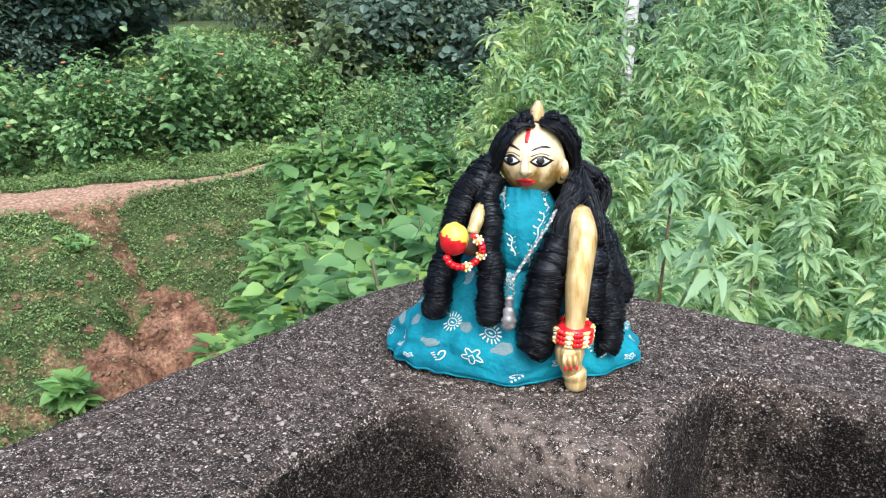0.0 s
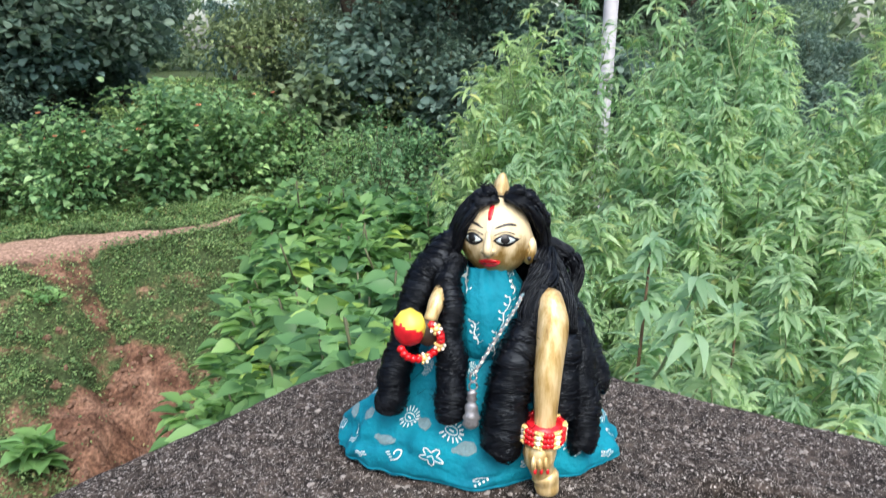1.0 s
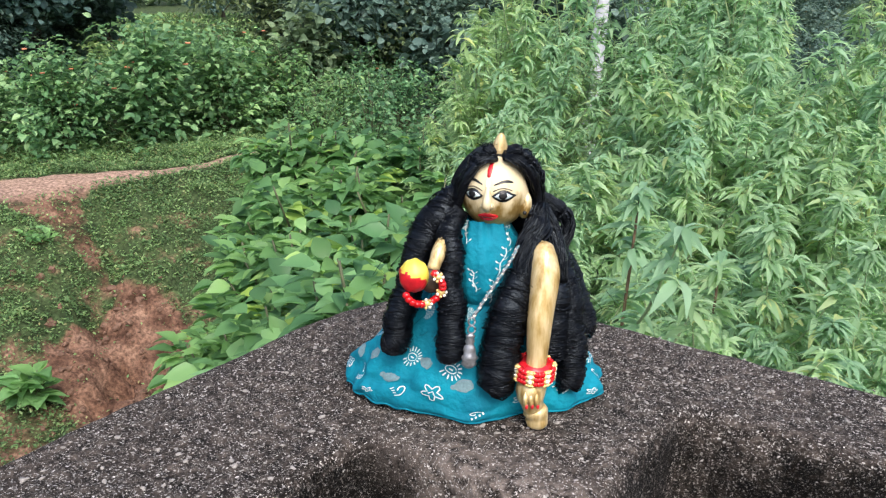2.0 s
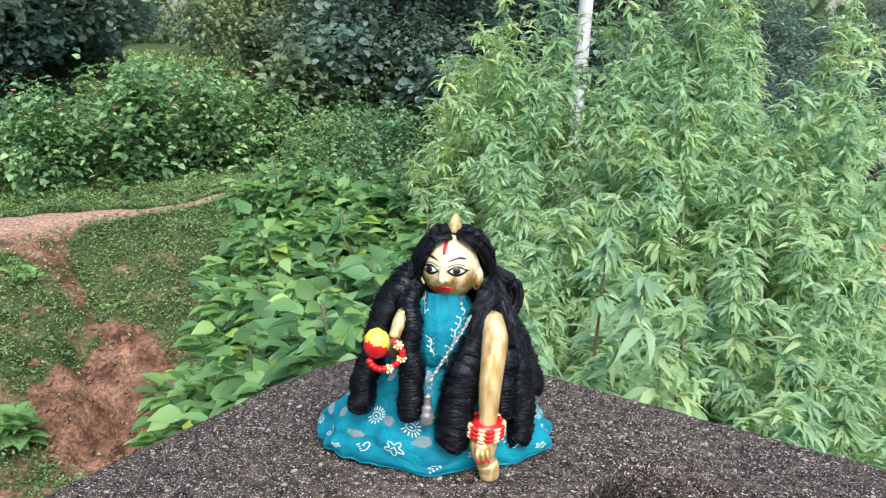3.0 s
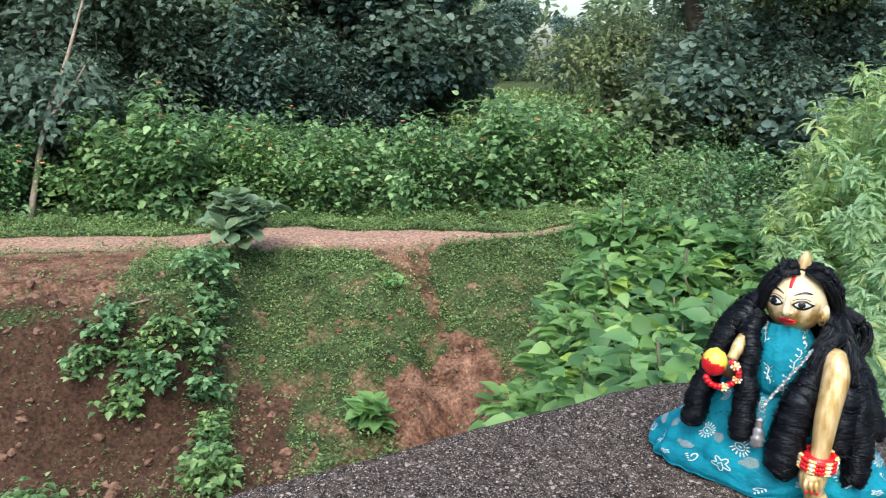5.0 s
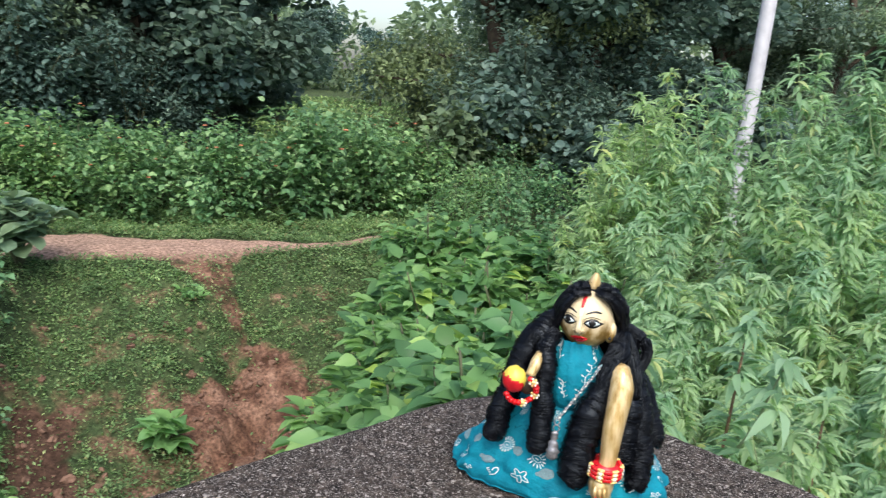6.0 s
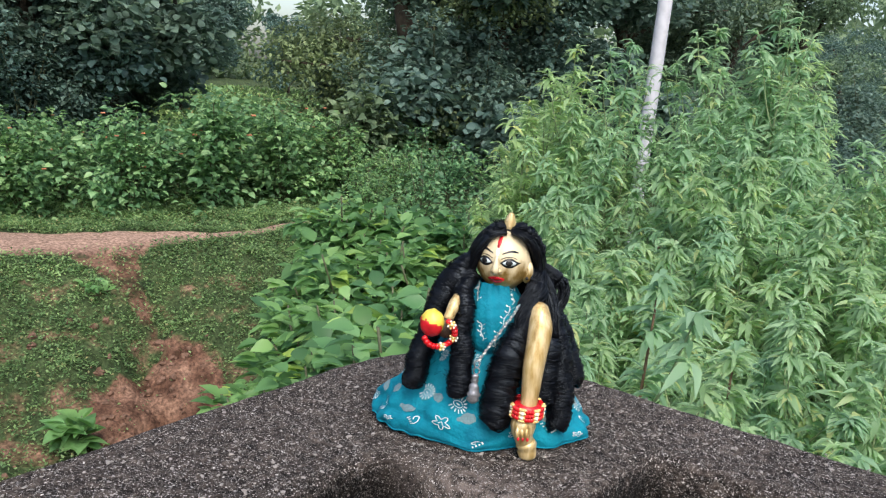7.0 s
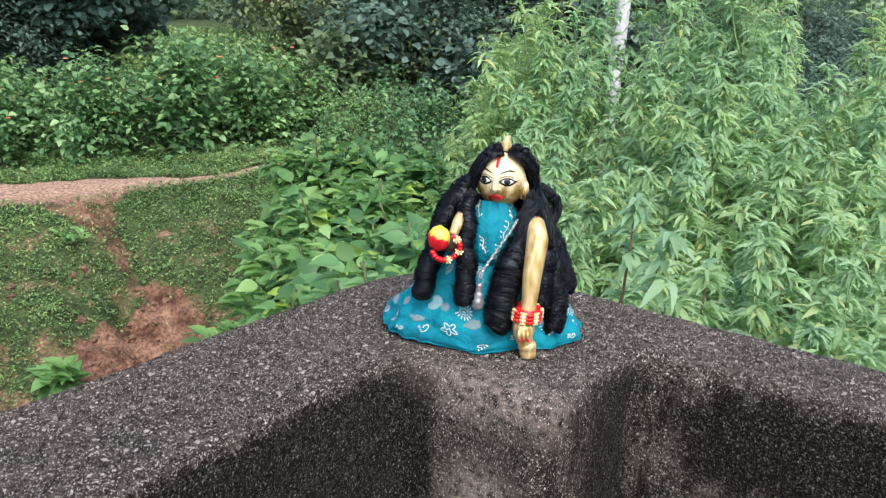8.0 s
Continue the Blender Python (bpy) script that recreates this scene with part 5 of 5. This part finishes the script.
    # forehead mark, with a pale stripe down to the nose
    face_patch([(-3.4, 33), (-5.5, 44), (-6.0, 58), (5.5, 58), (5.0, 44), (2.6, 33), (0, 31)], RED, 1.009)
    face_patch([(-3.0, 14), (-4.5, 24), (-3.0, 32), (3.0, 32), (4.2, 24), (3.0, 14)], PALE, 1.006)
    face_patch([(13 + 1.6 * math.cos(k), 40 + 1.6 * math.sin(k)) for k in range(6)], PALE, 1.006)
    # nose: a wedge with a flat tip
    bridge = [face_point(0, v, k) for v, k in ((17, 0.975), (10, 0.99), (3, 1.02), (-4, 1.065), (-8.5, 1.10), (-11.5, 1.08), (-13.5, 1.01))]
    s.tube(bridge, [0.0022, 0.0024, 0.0029, 0.0035, 0.0039, 0.0036, 0.0022], FACE, 14)
    for side in (-1, 1):
        s.ball(face_point(side * 6.5, -10.5, 1.035), (0.0026, 0.0026, 0.0022), FACE, 10, 8)
    face_patch([(-18, -27.0), (-9, -24.6), (-3, -23.2), (0, -24.6), (3, -23.2), (9, -24.6), (19, -26.2), (10, -29.2), (0, -30), (-10, -29.2)], RED, 1.028)
    face_patch([(-18, -27.6), (-9, -29.4), (0, -30.4), (9, -29.4), (19, -26.8), (11, -34.5), (0, -37), (-11, -34.5)], RED, 1.048)
    s.tube([face_point(u, -29.3 + 0.004 * u * u, 1.05) for u in (-15, -8, 0, 8, 15)], [0.0003] * 5, WOOD_CREASE, 5)
    ear = face_point(80, -17, 0.98)
    s.ball(ear, (0.0050, 0.0062, 0.0108), FACE, 16, 12, Euler((0, 0.12, 0.5)).to_matrix())
    s.tube([ear + Vector((0.0016 * math.sin(k * 0.5) - 0.0016, -0.0054, 0.0070 - 0.0016 * k)) for k in range(7)], [0.0004, 0.0006, 0.0007, 0.0007, 0.0007, 0.0006, 0.0004], GOLD, 6)
    s.ball(ear + Vector((-0.0006, -0.0052, -0.0050)), 0.0017, BLACK, 10, 8)

    # crown tip: a blunt carved point
    s.tube([(0, 0.004, 0.205), (0, 0.004, 0.213), (0.0004, 0.003, 0.2185), (0.0008, 0.002, 0.2235), (0.0008, 0.002, 0.2255)], [0.0078, 0.0068, 0.0052, 0.0030, 0.0014], GOLD, 9)

    # hair
    def lock(points, radii, strands=16, thin=0.0008, twist=0.6, core=0.82):
        """A hank of hair: a core with loose strands along it."""
        pts = spline(points, 6)
        n = len(pts)
        rad = [float(np.interp(i / (n - 1), np.linspace(0, 1, len(radii)), radii)) for i in range(n)]
        s.tube(pts, [r * core for r in rad], HAIR, 10, 0.25)
        for k in range(strands):
            t0, go, depth = rng.uniform(0, 6.3), rng.uniform(0.2, 1.0) * twist * rng.choice((1, 1, 1, -0.5)), rng.uniform(0.8, 1.04)
            line = []
            for i, p in enumerate(pts):
                d = (pts[min(i + 1, n - 1)] - pts[max(i - 1, 0)]).normalized()
                a = d.orthogonal().normalized()
                b = d.cross(a)
                t = t0 + go * i * 0.35
                w = rad[i] * depth * (1 + 0.14 * noise.noise((k * 3.1, i * 0.35, 2)))
                line.append(p + (a * math.cos(t) + b * math.sin(t)) * w)
            s.tube(line, [thin * rng.uniform(0.6, 1.5) * (1 - 0.5 * i / n) for i in range(n)], HAIR, 5)

    def coil(points, radii, turns_n):
        """A bundle of hair wound round and round itself."""
        steps = max(4, int(turns_n * 7 / (len(points) - 1)))
        pts = spline(points, steps)
        n = len(pts)
        shift = rng.uniform(0, 50)
        pts = [p + Vector((noise.noise((i * 0.08 + shift, 0, 0)), noise.noise((i * 0.08 + shift, 9, 0)), 0)) * 0.004 for i, p in enumerate(pts)]
        rad = [float(np.interp(i / (n - 1), np.linspace(0, 1, len(radii)), radii)) for i in range(n)]
        rad = [0.93 * r * (1 + 0.10 * noise.noise((i * 0.10 + shift, 3, 0)) + 0.03 * rng.uniform(-1, 1)) for i, r in enumerate(rad)]
        rad[-1] *= 0.5
        rad[-2] *= 0.75
        rad[-3] *= 0.9
        s.tube(pts, [r * 0.96 for r in rad], HAIR, 16, 0.10)
        for k in range(int(turns_n * 26)):
            i0 = rng.uniform(0, n * 0.96)
            phase, lean, grow = rng.uniform(0, 6.3), rng.gauss(0.35, 0.6), rng.choice((0.97, 0.99, 1.0, 1.02, 1.04, 1.08))
            loop = []
            for j in range(9):
                t = phase + j * 0.40
                i = int(min(n - 2, max(1, i0 + lean * j * 0.3)))
                d = (pts[i + 1] - pts[i - 1]).normalized()
                a = d.orthogonal().normalized()
                b = d.cross(a)
                loop.append(pts[i] + (a * math.cos(t) + b * math.sin(t)) * (rad[i] * grow) + d * ((i0 % 1) - 0.5) * 0.001)
            s.tube(loop, [rng.choice((0.00022, 0.0003, 0.0004, 0.0006))] * 9, HAIR, 4)

    s.ball((-0.001, 0.012, 0.184), (0.0335, 0.031, 0.0300), HAIR, 30, 20, None, 0.06)
    # parting: hanks from the crown down both sides of the brow
    for k in range(7):
        d = k / 6
        lock([(-0.004 - 0.002 * d, -0.012 + 0.03 * d, 0.2085), (-0.017, -0.0165 + 0.03 * d, 0.2055 + 0.002 * d), (-0.0275 - 0.003 * d, -0.0155 + 0.026 * d, 0.192), (-0.0330 - 0.003 * d, -0.012 + 0.022 * d, 0.175), (-0.0345 - 0.004 * d, -0.008 + 0.016 * d, 0.160)],
             [0.0030, 0.0038, 0.0040, 0.0040, 0.0034], 14, 0.0006)
        lock([(0.002 + 0.002 * d, -0.0125 + 0.03 * d, 0.2095), (0.0135, -0.0185 + 0.032 * d, 0.2065 + 0.002 * d), (0.0245 + 0.003 * d, -0.0150 + 0.028 * d, 0.195), (0.0310 + 0.004 * d, -0.0085 + 0.022 * d, 0.178), (0.0325 + 0.006 * d, -0.008 + 0.018 * d, 0.160)],
             [0.0030, 0.0042, 0.0048, 0.0046, 0.0038], 14, 0.0006)
    # rolled curls over the crown
    for a, b, r in (((0.006, -0.010, 0.2125), (0.0165, -0.0135, 0.2095), 0.0056), ((0.0150, -0.0110, 0.2105), (0.0235, -0.0100, 0.2035), 0.0058), ((0.0215, -0.0105, 0.2040), (0.0295, -0.0055, 0.1955), 0.0056), ((0.0275, -0.0060, 0.1960), (0.0335, -0.0010, 0.1860), 0.0054),
                    ((-0.006, -0.009, 0.2115), (-0.0155, -0.0110, 0.2085), 0.0052), ((-0.0150, -0.0085, 0.2085), (-0.0235, -0.0060, 0.2015), 0.0050)):
        a, b = Vector(a), Vector(b)
        lock([a, (a + b) / 2 + Vector((0, -0.0015, 0.0030)), b], [r * 0.65, r, r * 0.7], 18, 0.0007, 2.4)
    for k in range(16):
        p = Vector((-0.0085 + rng.gauss(0, .002), -0.008 + rng.gauss(0, .002), 0.2115))
        s.tube(spline([p, p + Vector((rng.gauss(-.001, .002), -.001, 0.005)), p + Vector((rng.gauss(-.002, .004), -.002, rng.uniform(0.006, 0.010)))], 3), [0.0007, 0.0007, 0.0006, 0.0005, 0.0004, 0.0003, 0.0002], HAIR, 4)

    # coils on the chest and at the sides
    coil([(-0.030, 0.004, 0.178), (-0.046, -0.003, 0.164), (-0.0595, -0.011, 0.143), (-0.070, -0.018, 0.113), (-0.0790, -0.027, 0.084), (-0.0840, -0.034, 0.063), (-0.0855, -0.035, 0.056)],
         [0.009, 0.0145, 0.0150, 0.0135, 0.0128, 0.0126, 0.010], 15)
    coil([(-0.033, -0.012, 0.165), (-0.0405, -0.026, 0.147), (-0.0400, -0.038, 0.116), (-0.0395, -0.045, 0.086), (-0.0395, -0.051, 0.066), (-0.0395, -0.052, 0.0565)],
         [0.007, 0.0105, 0.0118, 0.0120, 0.0128, 0.011], 14)
    coil([(0.0165, -0.034, 0.124), (0.0125, -0.041, 0.108), (0.0055, -0.048, 0.088), (0.0000, -0.053, 0.066), (-0.0030, -0.057, 0.045), (-0.0035, -0.058, 0.031)],
         [0.0110, 0.0150, 0.0172, 0.0170, 0.0172, 0.014], 13)
    coil([(0.040, -0.020, 0.128), (0.043, -0.028, 0.105), (0.043, -0.034, 0.075), (0.042, -0.038, 0.045)], [0.010, 0.014, 0.015, 0.013], 9)
    coil([(0.036, -0.003, 0.150), (0.046, -0.008, 0.126), (0.054, -0.018, 0.103), (0.0585, -0.026, 0.078), (0.060, -0.032, 0.052), (0.060, -0.036, 0.030), (0.060, -0.037, 0.022)],
         [0.010, 0.0125, 0.0138, 0.0142, 0.0138, 0.0132, 0.011], 14)
    coil([(0.042, 0.006, 0.138), (0.057, 0.000, 0.110), (0.067, -0.006, 0.086), (0.073, -0.010, 0.067), (0.074, -0.011, 0.059)], [0.012, 0.0135, 0.0135, 0.013, 0.011], 10)
    coil([(0.010, 0.03, 0.17), (0.012, 0.046, 0.13), (0.01, 0.056, 0.09), (0.005, 0.058, 0.06)], [0.028, 0.030, 0.028, 0.022], 10)
    coil([(0.038, 0.010, 0.155), (0.040, 0.004, 0.138), (0.041, 0.0, 0.122)], [0.013, 0.014, 0.013], 6)
    # a folded loop that stands out at the side
    lock([(0.032, 0.011, 0.172), (0.044, 0.012, 0.1655), (0.0555, 0.011, 0.1575), (0.0600, 0.010, 0.1480), (0.0570, 0.007, 0.1360), (0.0500, 0.003, 0.1240), (0.0450, -0.002, 0.1140)], [0.005, 0.0060, 0.0062, 0.0062, 0.0060, 0.0060, 0.005], 40, 0.0008, 0.5)
    # hanks that fall over the shoulder and the collar
    lock([(0.0315, -0.008, 0.168), (0.0270, -0.022, 0.154), (0.0185, -0.031, 0.140), (0.0150, -0.038, 0.124), (0.0165, -0.044, 0.110)], [0.0065, 0.0080, 0.0072, 0.0060, 0.0045], 44, 0.0008, 0.6)
    lock([(0.0335, -0.006, 0.168), (0.0330, -0.022, 0.154), (0.0260, -0.034, 0.143), (0.0195, -0.041, 0.128), (0.0195, -0.046, 0.106)], [0.0060, 0.0075, 0.0058, 0.0048, 0.0040], 36, 0.0008, 0.6)
    lock([(0.0345, -0.002, 0.165), (0.0430, -0.012, 0.148), (0.0475, -0.026, 0.132), (0.0500, -0.034, 0.112)], [0.0065, 0.0070, 0.0060, 0.0040], 36, 0.0008, 0.6)
    lock([(-0.0335, -0.010, 0.166), (-0.0400, -0.020, 0.157), (-0.0450, -0.028, 0.146), (-0.0450, -0.034, 0.130)], [0.0055, 0.0068, 0.0062, 0.0048], 30, 0.0008, 0.8)
    for c, r in (((0.0140, -0.0480, 0.110), 0.0060), ((0.0085, -0.0545, 0.098), 0.0055)):
        for k in range(16):
            a0, w = rng.uniform(0, 6.3), r * rng.uniform(0.5, 1.1)
            s.tube([Vector(c) + Vector((w * math.cos(a0 + j * 0.5), -0.0015 + 0.001 * math.sin(j), w * math.sin(a0 + j * 0.5))) for j in range(9)], [0.0004] * 9, HAIR, 4)
    for k in range(70):
        x0 = rng.choice((-0.079, -0.068, -0.040, -0.040, 0.000, 0.010, 0.060, 0.068))
        p = Vector((x0 + rng.gauss(0, .008), -0.040 + rng.gauss(0, .010) - (0.018 if -0.045 < x0 < 0.03 else 0), rng.uniform(0.06, 0.15)))
        q = p + Vector((rng.gauss(0, .006), rng.gauss(-.001, .003), rng.gauss(-.010, .006)))
        s.tube(spline([p, (p + q) / 2 + Vector((rng.gauss(0, .003), -0.002, rng.gauss(0, .003))), q], 4), [0.00018] * 9, HAIR, 4)
    for k in range(46):
        a = rng.uniform(-0.3, 3.5)
        p = Vector((-0.002 + 0.034 * math.cos(a), 0.010 + 0.03 * math.sin(a), 0.185 + rng.uniform(-.03, .02)))
        q = p + Vector((0.007 * math.cos(a) + rng.uniform(-.004, .004), 0.006 * math.sin(a), rng.uniform(-.02, .004)))
        s.tube(spline([p, (p + q) / 2 + Vector((0, 0, 0.003)), q], 3), [0.00018] * 7, HAIR, 4)

    # the arm that props on the parapet, carved with long flat facets
    arm = spline([(0.0310, -0.030, 0.1425), (0.0325, -0.037, 0.1365), (0.0335, -0.045, 0.1215), (0.0295, -0.055, 0.0890), (0.0280, -0.060, 0.0600), (0.0262, -0.062, 0.0460)], 6)
    s.tube(arm, [float(np.interp(i, [0, 3, 6, 12, 18, 24, 30], [0.0060, 0.0090, 0.0105, 0.0120, 0.0106, 0.0084, 0.0080])) for i in range(len(arm))], GOLD, 11, 0.05)
    s.tube(spline([(0.0262, -0.062, 0.0470), (0.0252, -0.0635, 0.0410), (0.0245, -0.064, 0.0370)], 3), [0.0088, 0.0096, 0.0104, 0.0106, 0.0104, 0.0098, 0.0080], WOOD_CREASE, 14, 0.08)
    s.tube(spline([(0.0243, -0.0635, 0.0410), (0.0236, -0.0650, 0.0350), (0.0240, -0.0660, 0.0270), (0.0258, -0.0650, 0.0200), (0.0275, -0.0640, 0.0140)], 4),
           [0.0075, 0.0098, 0.0112, 0.0119, 0.0122, 0.0122, 0.0120, 0.0116, 0.0110, 0.0102, 0.0092, 0.0090, 0.0088, 0.0086, 0.0084, 0.0080, 0.0070], GOLD, 12, 0.10)
    s.tube(spline([(0.0270, -0.0640, 0.0180), (0.0290, -0.0640, 0.0120), (0.0298, -0.0635, 0.0060), (0.0298, -0.0630, 0.0005)], 4),
           [0.0060, 0.0086, 0.0096, 0.0098, 0.0096, 0.0092, 0.0088, 0.0090, 0.0092, 0.0092, 0.0090, 0.0086, 0.0075], GOLD, 12, 0.10)
    for k in range(3):
        x = 0.0178 + 0.0044 * k
        s.tube(spline([(x, -0.0745, 0.0365), (x - 0.0003, -0.0775, 0.0305), (x + 0.0008, -0.0770, 0.0245)], 4), [0.0006, 0.0012, 0.0017, 0.0019, 0.0019, 0.0018, 0.0016, 0.0012, 0.0006], GOLD, 8)
        s.ball((x + 0.0010, -0.0782, 0.0250), (0.0013, 0.0009, 0.0022), RED, 8, 6)

    # bracelet: red bead panels between gilt frames set with pale stones
    tilt = Euler((0.10, 0.05, 0)).to_matrix()
    wrist = Vector((0.0258, -0.062, 0.0495))

    def on_wrist(a, r, z):
        return wrist + tilt @ Vector((math.cos(a) * r, math.sin(a) * r, z))

    s.tube([on_wrist(0, 0, -0.0052), on_wrist(0, 0, 0.0), on_wrist(0, 0, 0.0052)], [0.0142, 0.0144, 0.0142], RED, 28)
    for k in range(7):
        a0 = k * 2 * math.pi / 7 + 0.35
        for c in range(3):
            for row in range(3):
                s.ball(on_wrist(a0 + (c - 1) * 0.175, 0.0150, (row - 1) * 0.0042), (0.0023, 0.0023, 0.0024), BEAD, 8, 6)
        m = a0 + math.pi / 7
        plate = [on_wrist(m + a, r, z) for r in (0.0140, 0.0162) for a in (-0.19, -0.06, 0.06, 0.19) for z in (-0.0064, 0.0064)]
        s.add(plate, [(8, 9, 11, 10), (10, 11, 13, 12), (12, 13, 15, 14), (1, 9, 8, 0), (6, 14, 15, 7), (0, 8, 10, 2), (2, 10, 12, 4), (4, 12, 14, 6), (3, 11, 9, 1), (5, 13, 11, 3), (7, 15, 13, 5)], GBEAD)
        for row in range(4):
            for c in (-1, 1):
                s.ball(on_wrist(m + c * 0.15, 0.0160, (row - 1.5) * 0.0040), 0.0013, GBEAD, 7, 5)
        for row in (-1, 1):
            s.ball(on_wrist(m, 0.0156, row * 0.0056), (0.0024, 0.0024, 0.0014), GBEAD, 8, 6)
        for row in range(2):
            s.ball(on_wrist(m, 0.0160, (row - 0.5) * 0.0046), (0.0021, 0.0021, 0.0021), PALE, 8, 6)
    # the raised hand with its painted ball and beads
    s.tube(spline([(-0.046, -0.030, 0.146), (-0.0500, -0.040, 0.138), (-0.0545, -0.046, 0.127)], 4), [0.0045, 0.0052, 0.0056, 0.0058, 0.0058, 0.0055, 0.005, 0.005, 0.005], GOLD, 10, 0.05)
    s.ball((-0.0550, -0.049, 0.120), (0.010, 0.008, 0.010), WOOD_CREASE, 14, 10, None, 0.2)

    def two_tone(d):
        return RED if d.x * -0.40 + d.y * -0.20 + d.z * -0.88 > -0.02 + 0.14 * noise.noise(d * 4) else YELLOW

    s.ball((-0.0688, -0.054, 0.1255), (0.0116, 0.0116, 0.0132), YELLOW, 28, 20, None, 0.08, two_tone)
    for k in range(15):
        a = -2.70 + k * 0.262
        c = Vector((-0.0615 + 0.0146 * math.cos(a), -0.058 - 0.003 * math.sin(a * 2), 0.1178 + 0.0142 * math.sin(a)))
        gilt = k in (5, 9, 13)
        s.ball(c, (0.0031, 0.0031, 0.0028), GBEAD if gilt else BEAD, 12, 8, None, 0.2)
        if gilt:
            for j in range(7):
                s.ball(c + Vector((0.0034 * math.cos(j * 0.9), -0.0016, 0.0034 * math.sin(j * 0.9))), 0.0013, GBEAD if j % 2 else PALE, 6, 5)

    # necklace: a two-strand twisted cord of silver and dark thread, ring and cast pendant
    chain = spline([(0.0125, -0.0345, 0.1430), (0.0070, -0.0400, 0.1340), (-0.0030, -0.0450, 0.1200), (-0.0130, -0.0490, 0.1055), (-0.0225, -0.0530, 0.0915)], 18)
    for strand in range(2):
        for k in range(0, len(chain) - 2, 2):
            a = strand * math.pi + k * 0.8
            seg_pts = []
            for j in range(4):
                p = chain[min(len(chain) - 1, k + j)]
                b = a + j * 0.8
                seg_pts.append(p + Vector((0.0011 * math.cos(b) * 0.8, -0.0012 - 0.0009 * math.sin(b), 0.0011 * math.cos(b) * 0.6)))
            s.tube(seg_pts, [0.0007, 0.0011, 0.0011, 0.0007], SILVER if strand else (PALE if k % 4 else GREYP), 6)
    for z, w in ((0.0885, 0.0026), (0.0815, 0.0030)):
        s.tube([Vector((-0.0240 + w * math.cos(k * 0.7), -0.0570, z + 0.0034 * math.sin(k * 0.7))) for k in range(10)], [0.0007] * 10, SILVER, 6)
    s.tube(spline([(-0.0245, -0.0580, 0.0785), (-0.0248, -0.0585, 0.0720), (-0.0252, -0.0600, 0.0640), (-0.0258, -0.0615, 0.0550), (-0.0260, -0.0615, 0.0505)], 4),
           [0.0018, 0.0032, 0.0036, 0.0030, 0.0034, 0.0030, 0.0044, 0.0046, 0.0054, 0.0050, 0.0062, 0.0058, 0.0060, 0.0052, 0.0050, 0.0036, 0.0018], SILVER, 14, 0.5, 0.14, 3, 0.5)

    ob = new("figurine", s.mesh("figurine", DOLL))
    tagged(ob, "small gold figurine with black hair coils and a printed teal skirt", "figurine")
    ob.matrix_world = pose(0, 0, 0.0015, 0, 0, 16.2)
    return ob


build_figurine()
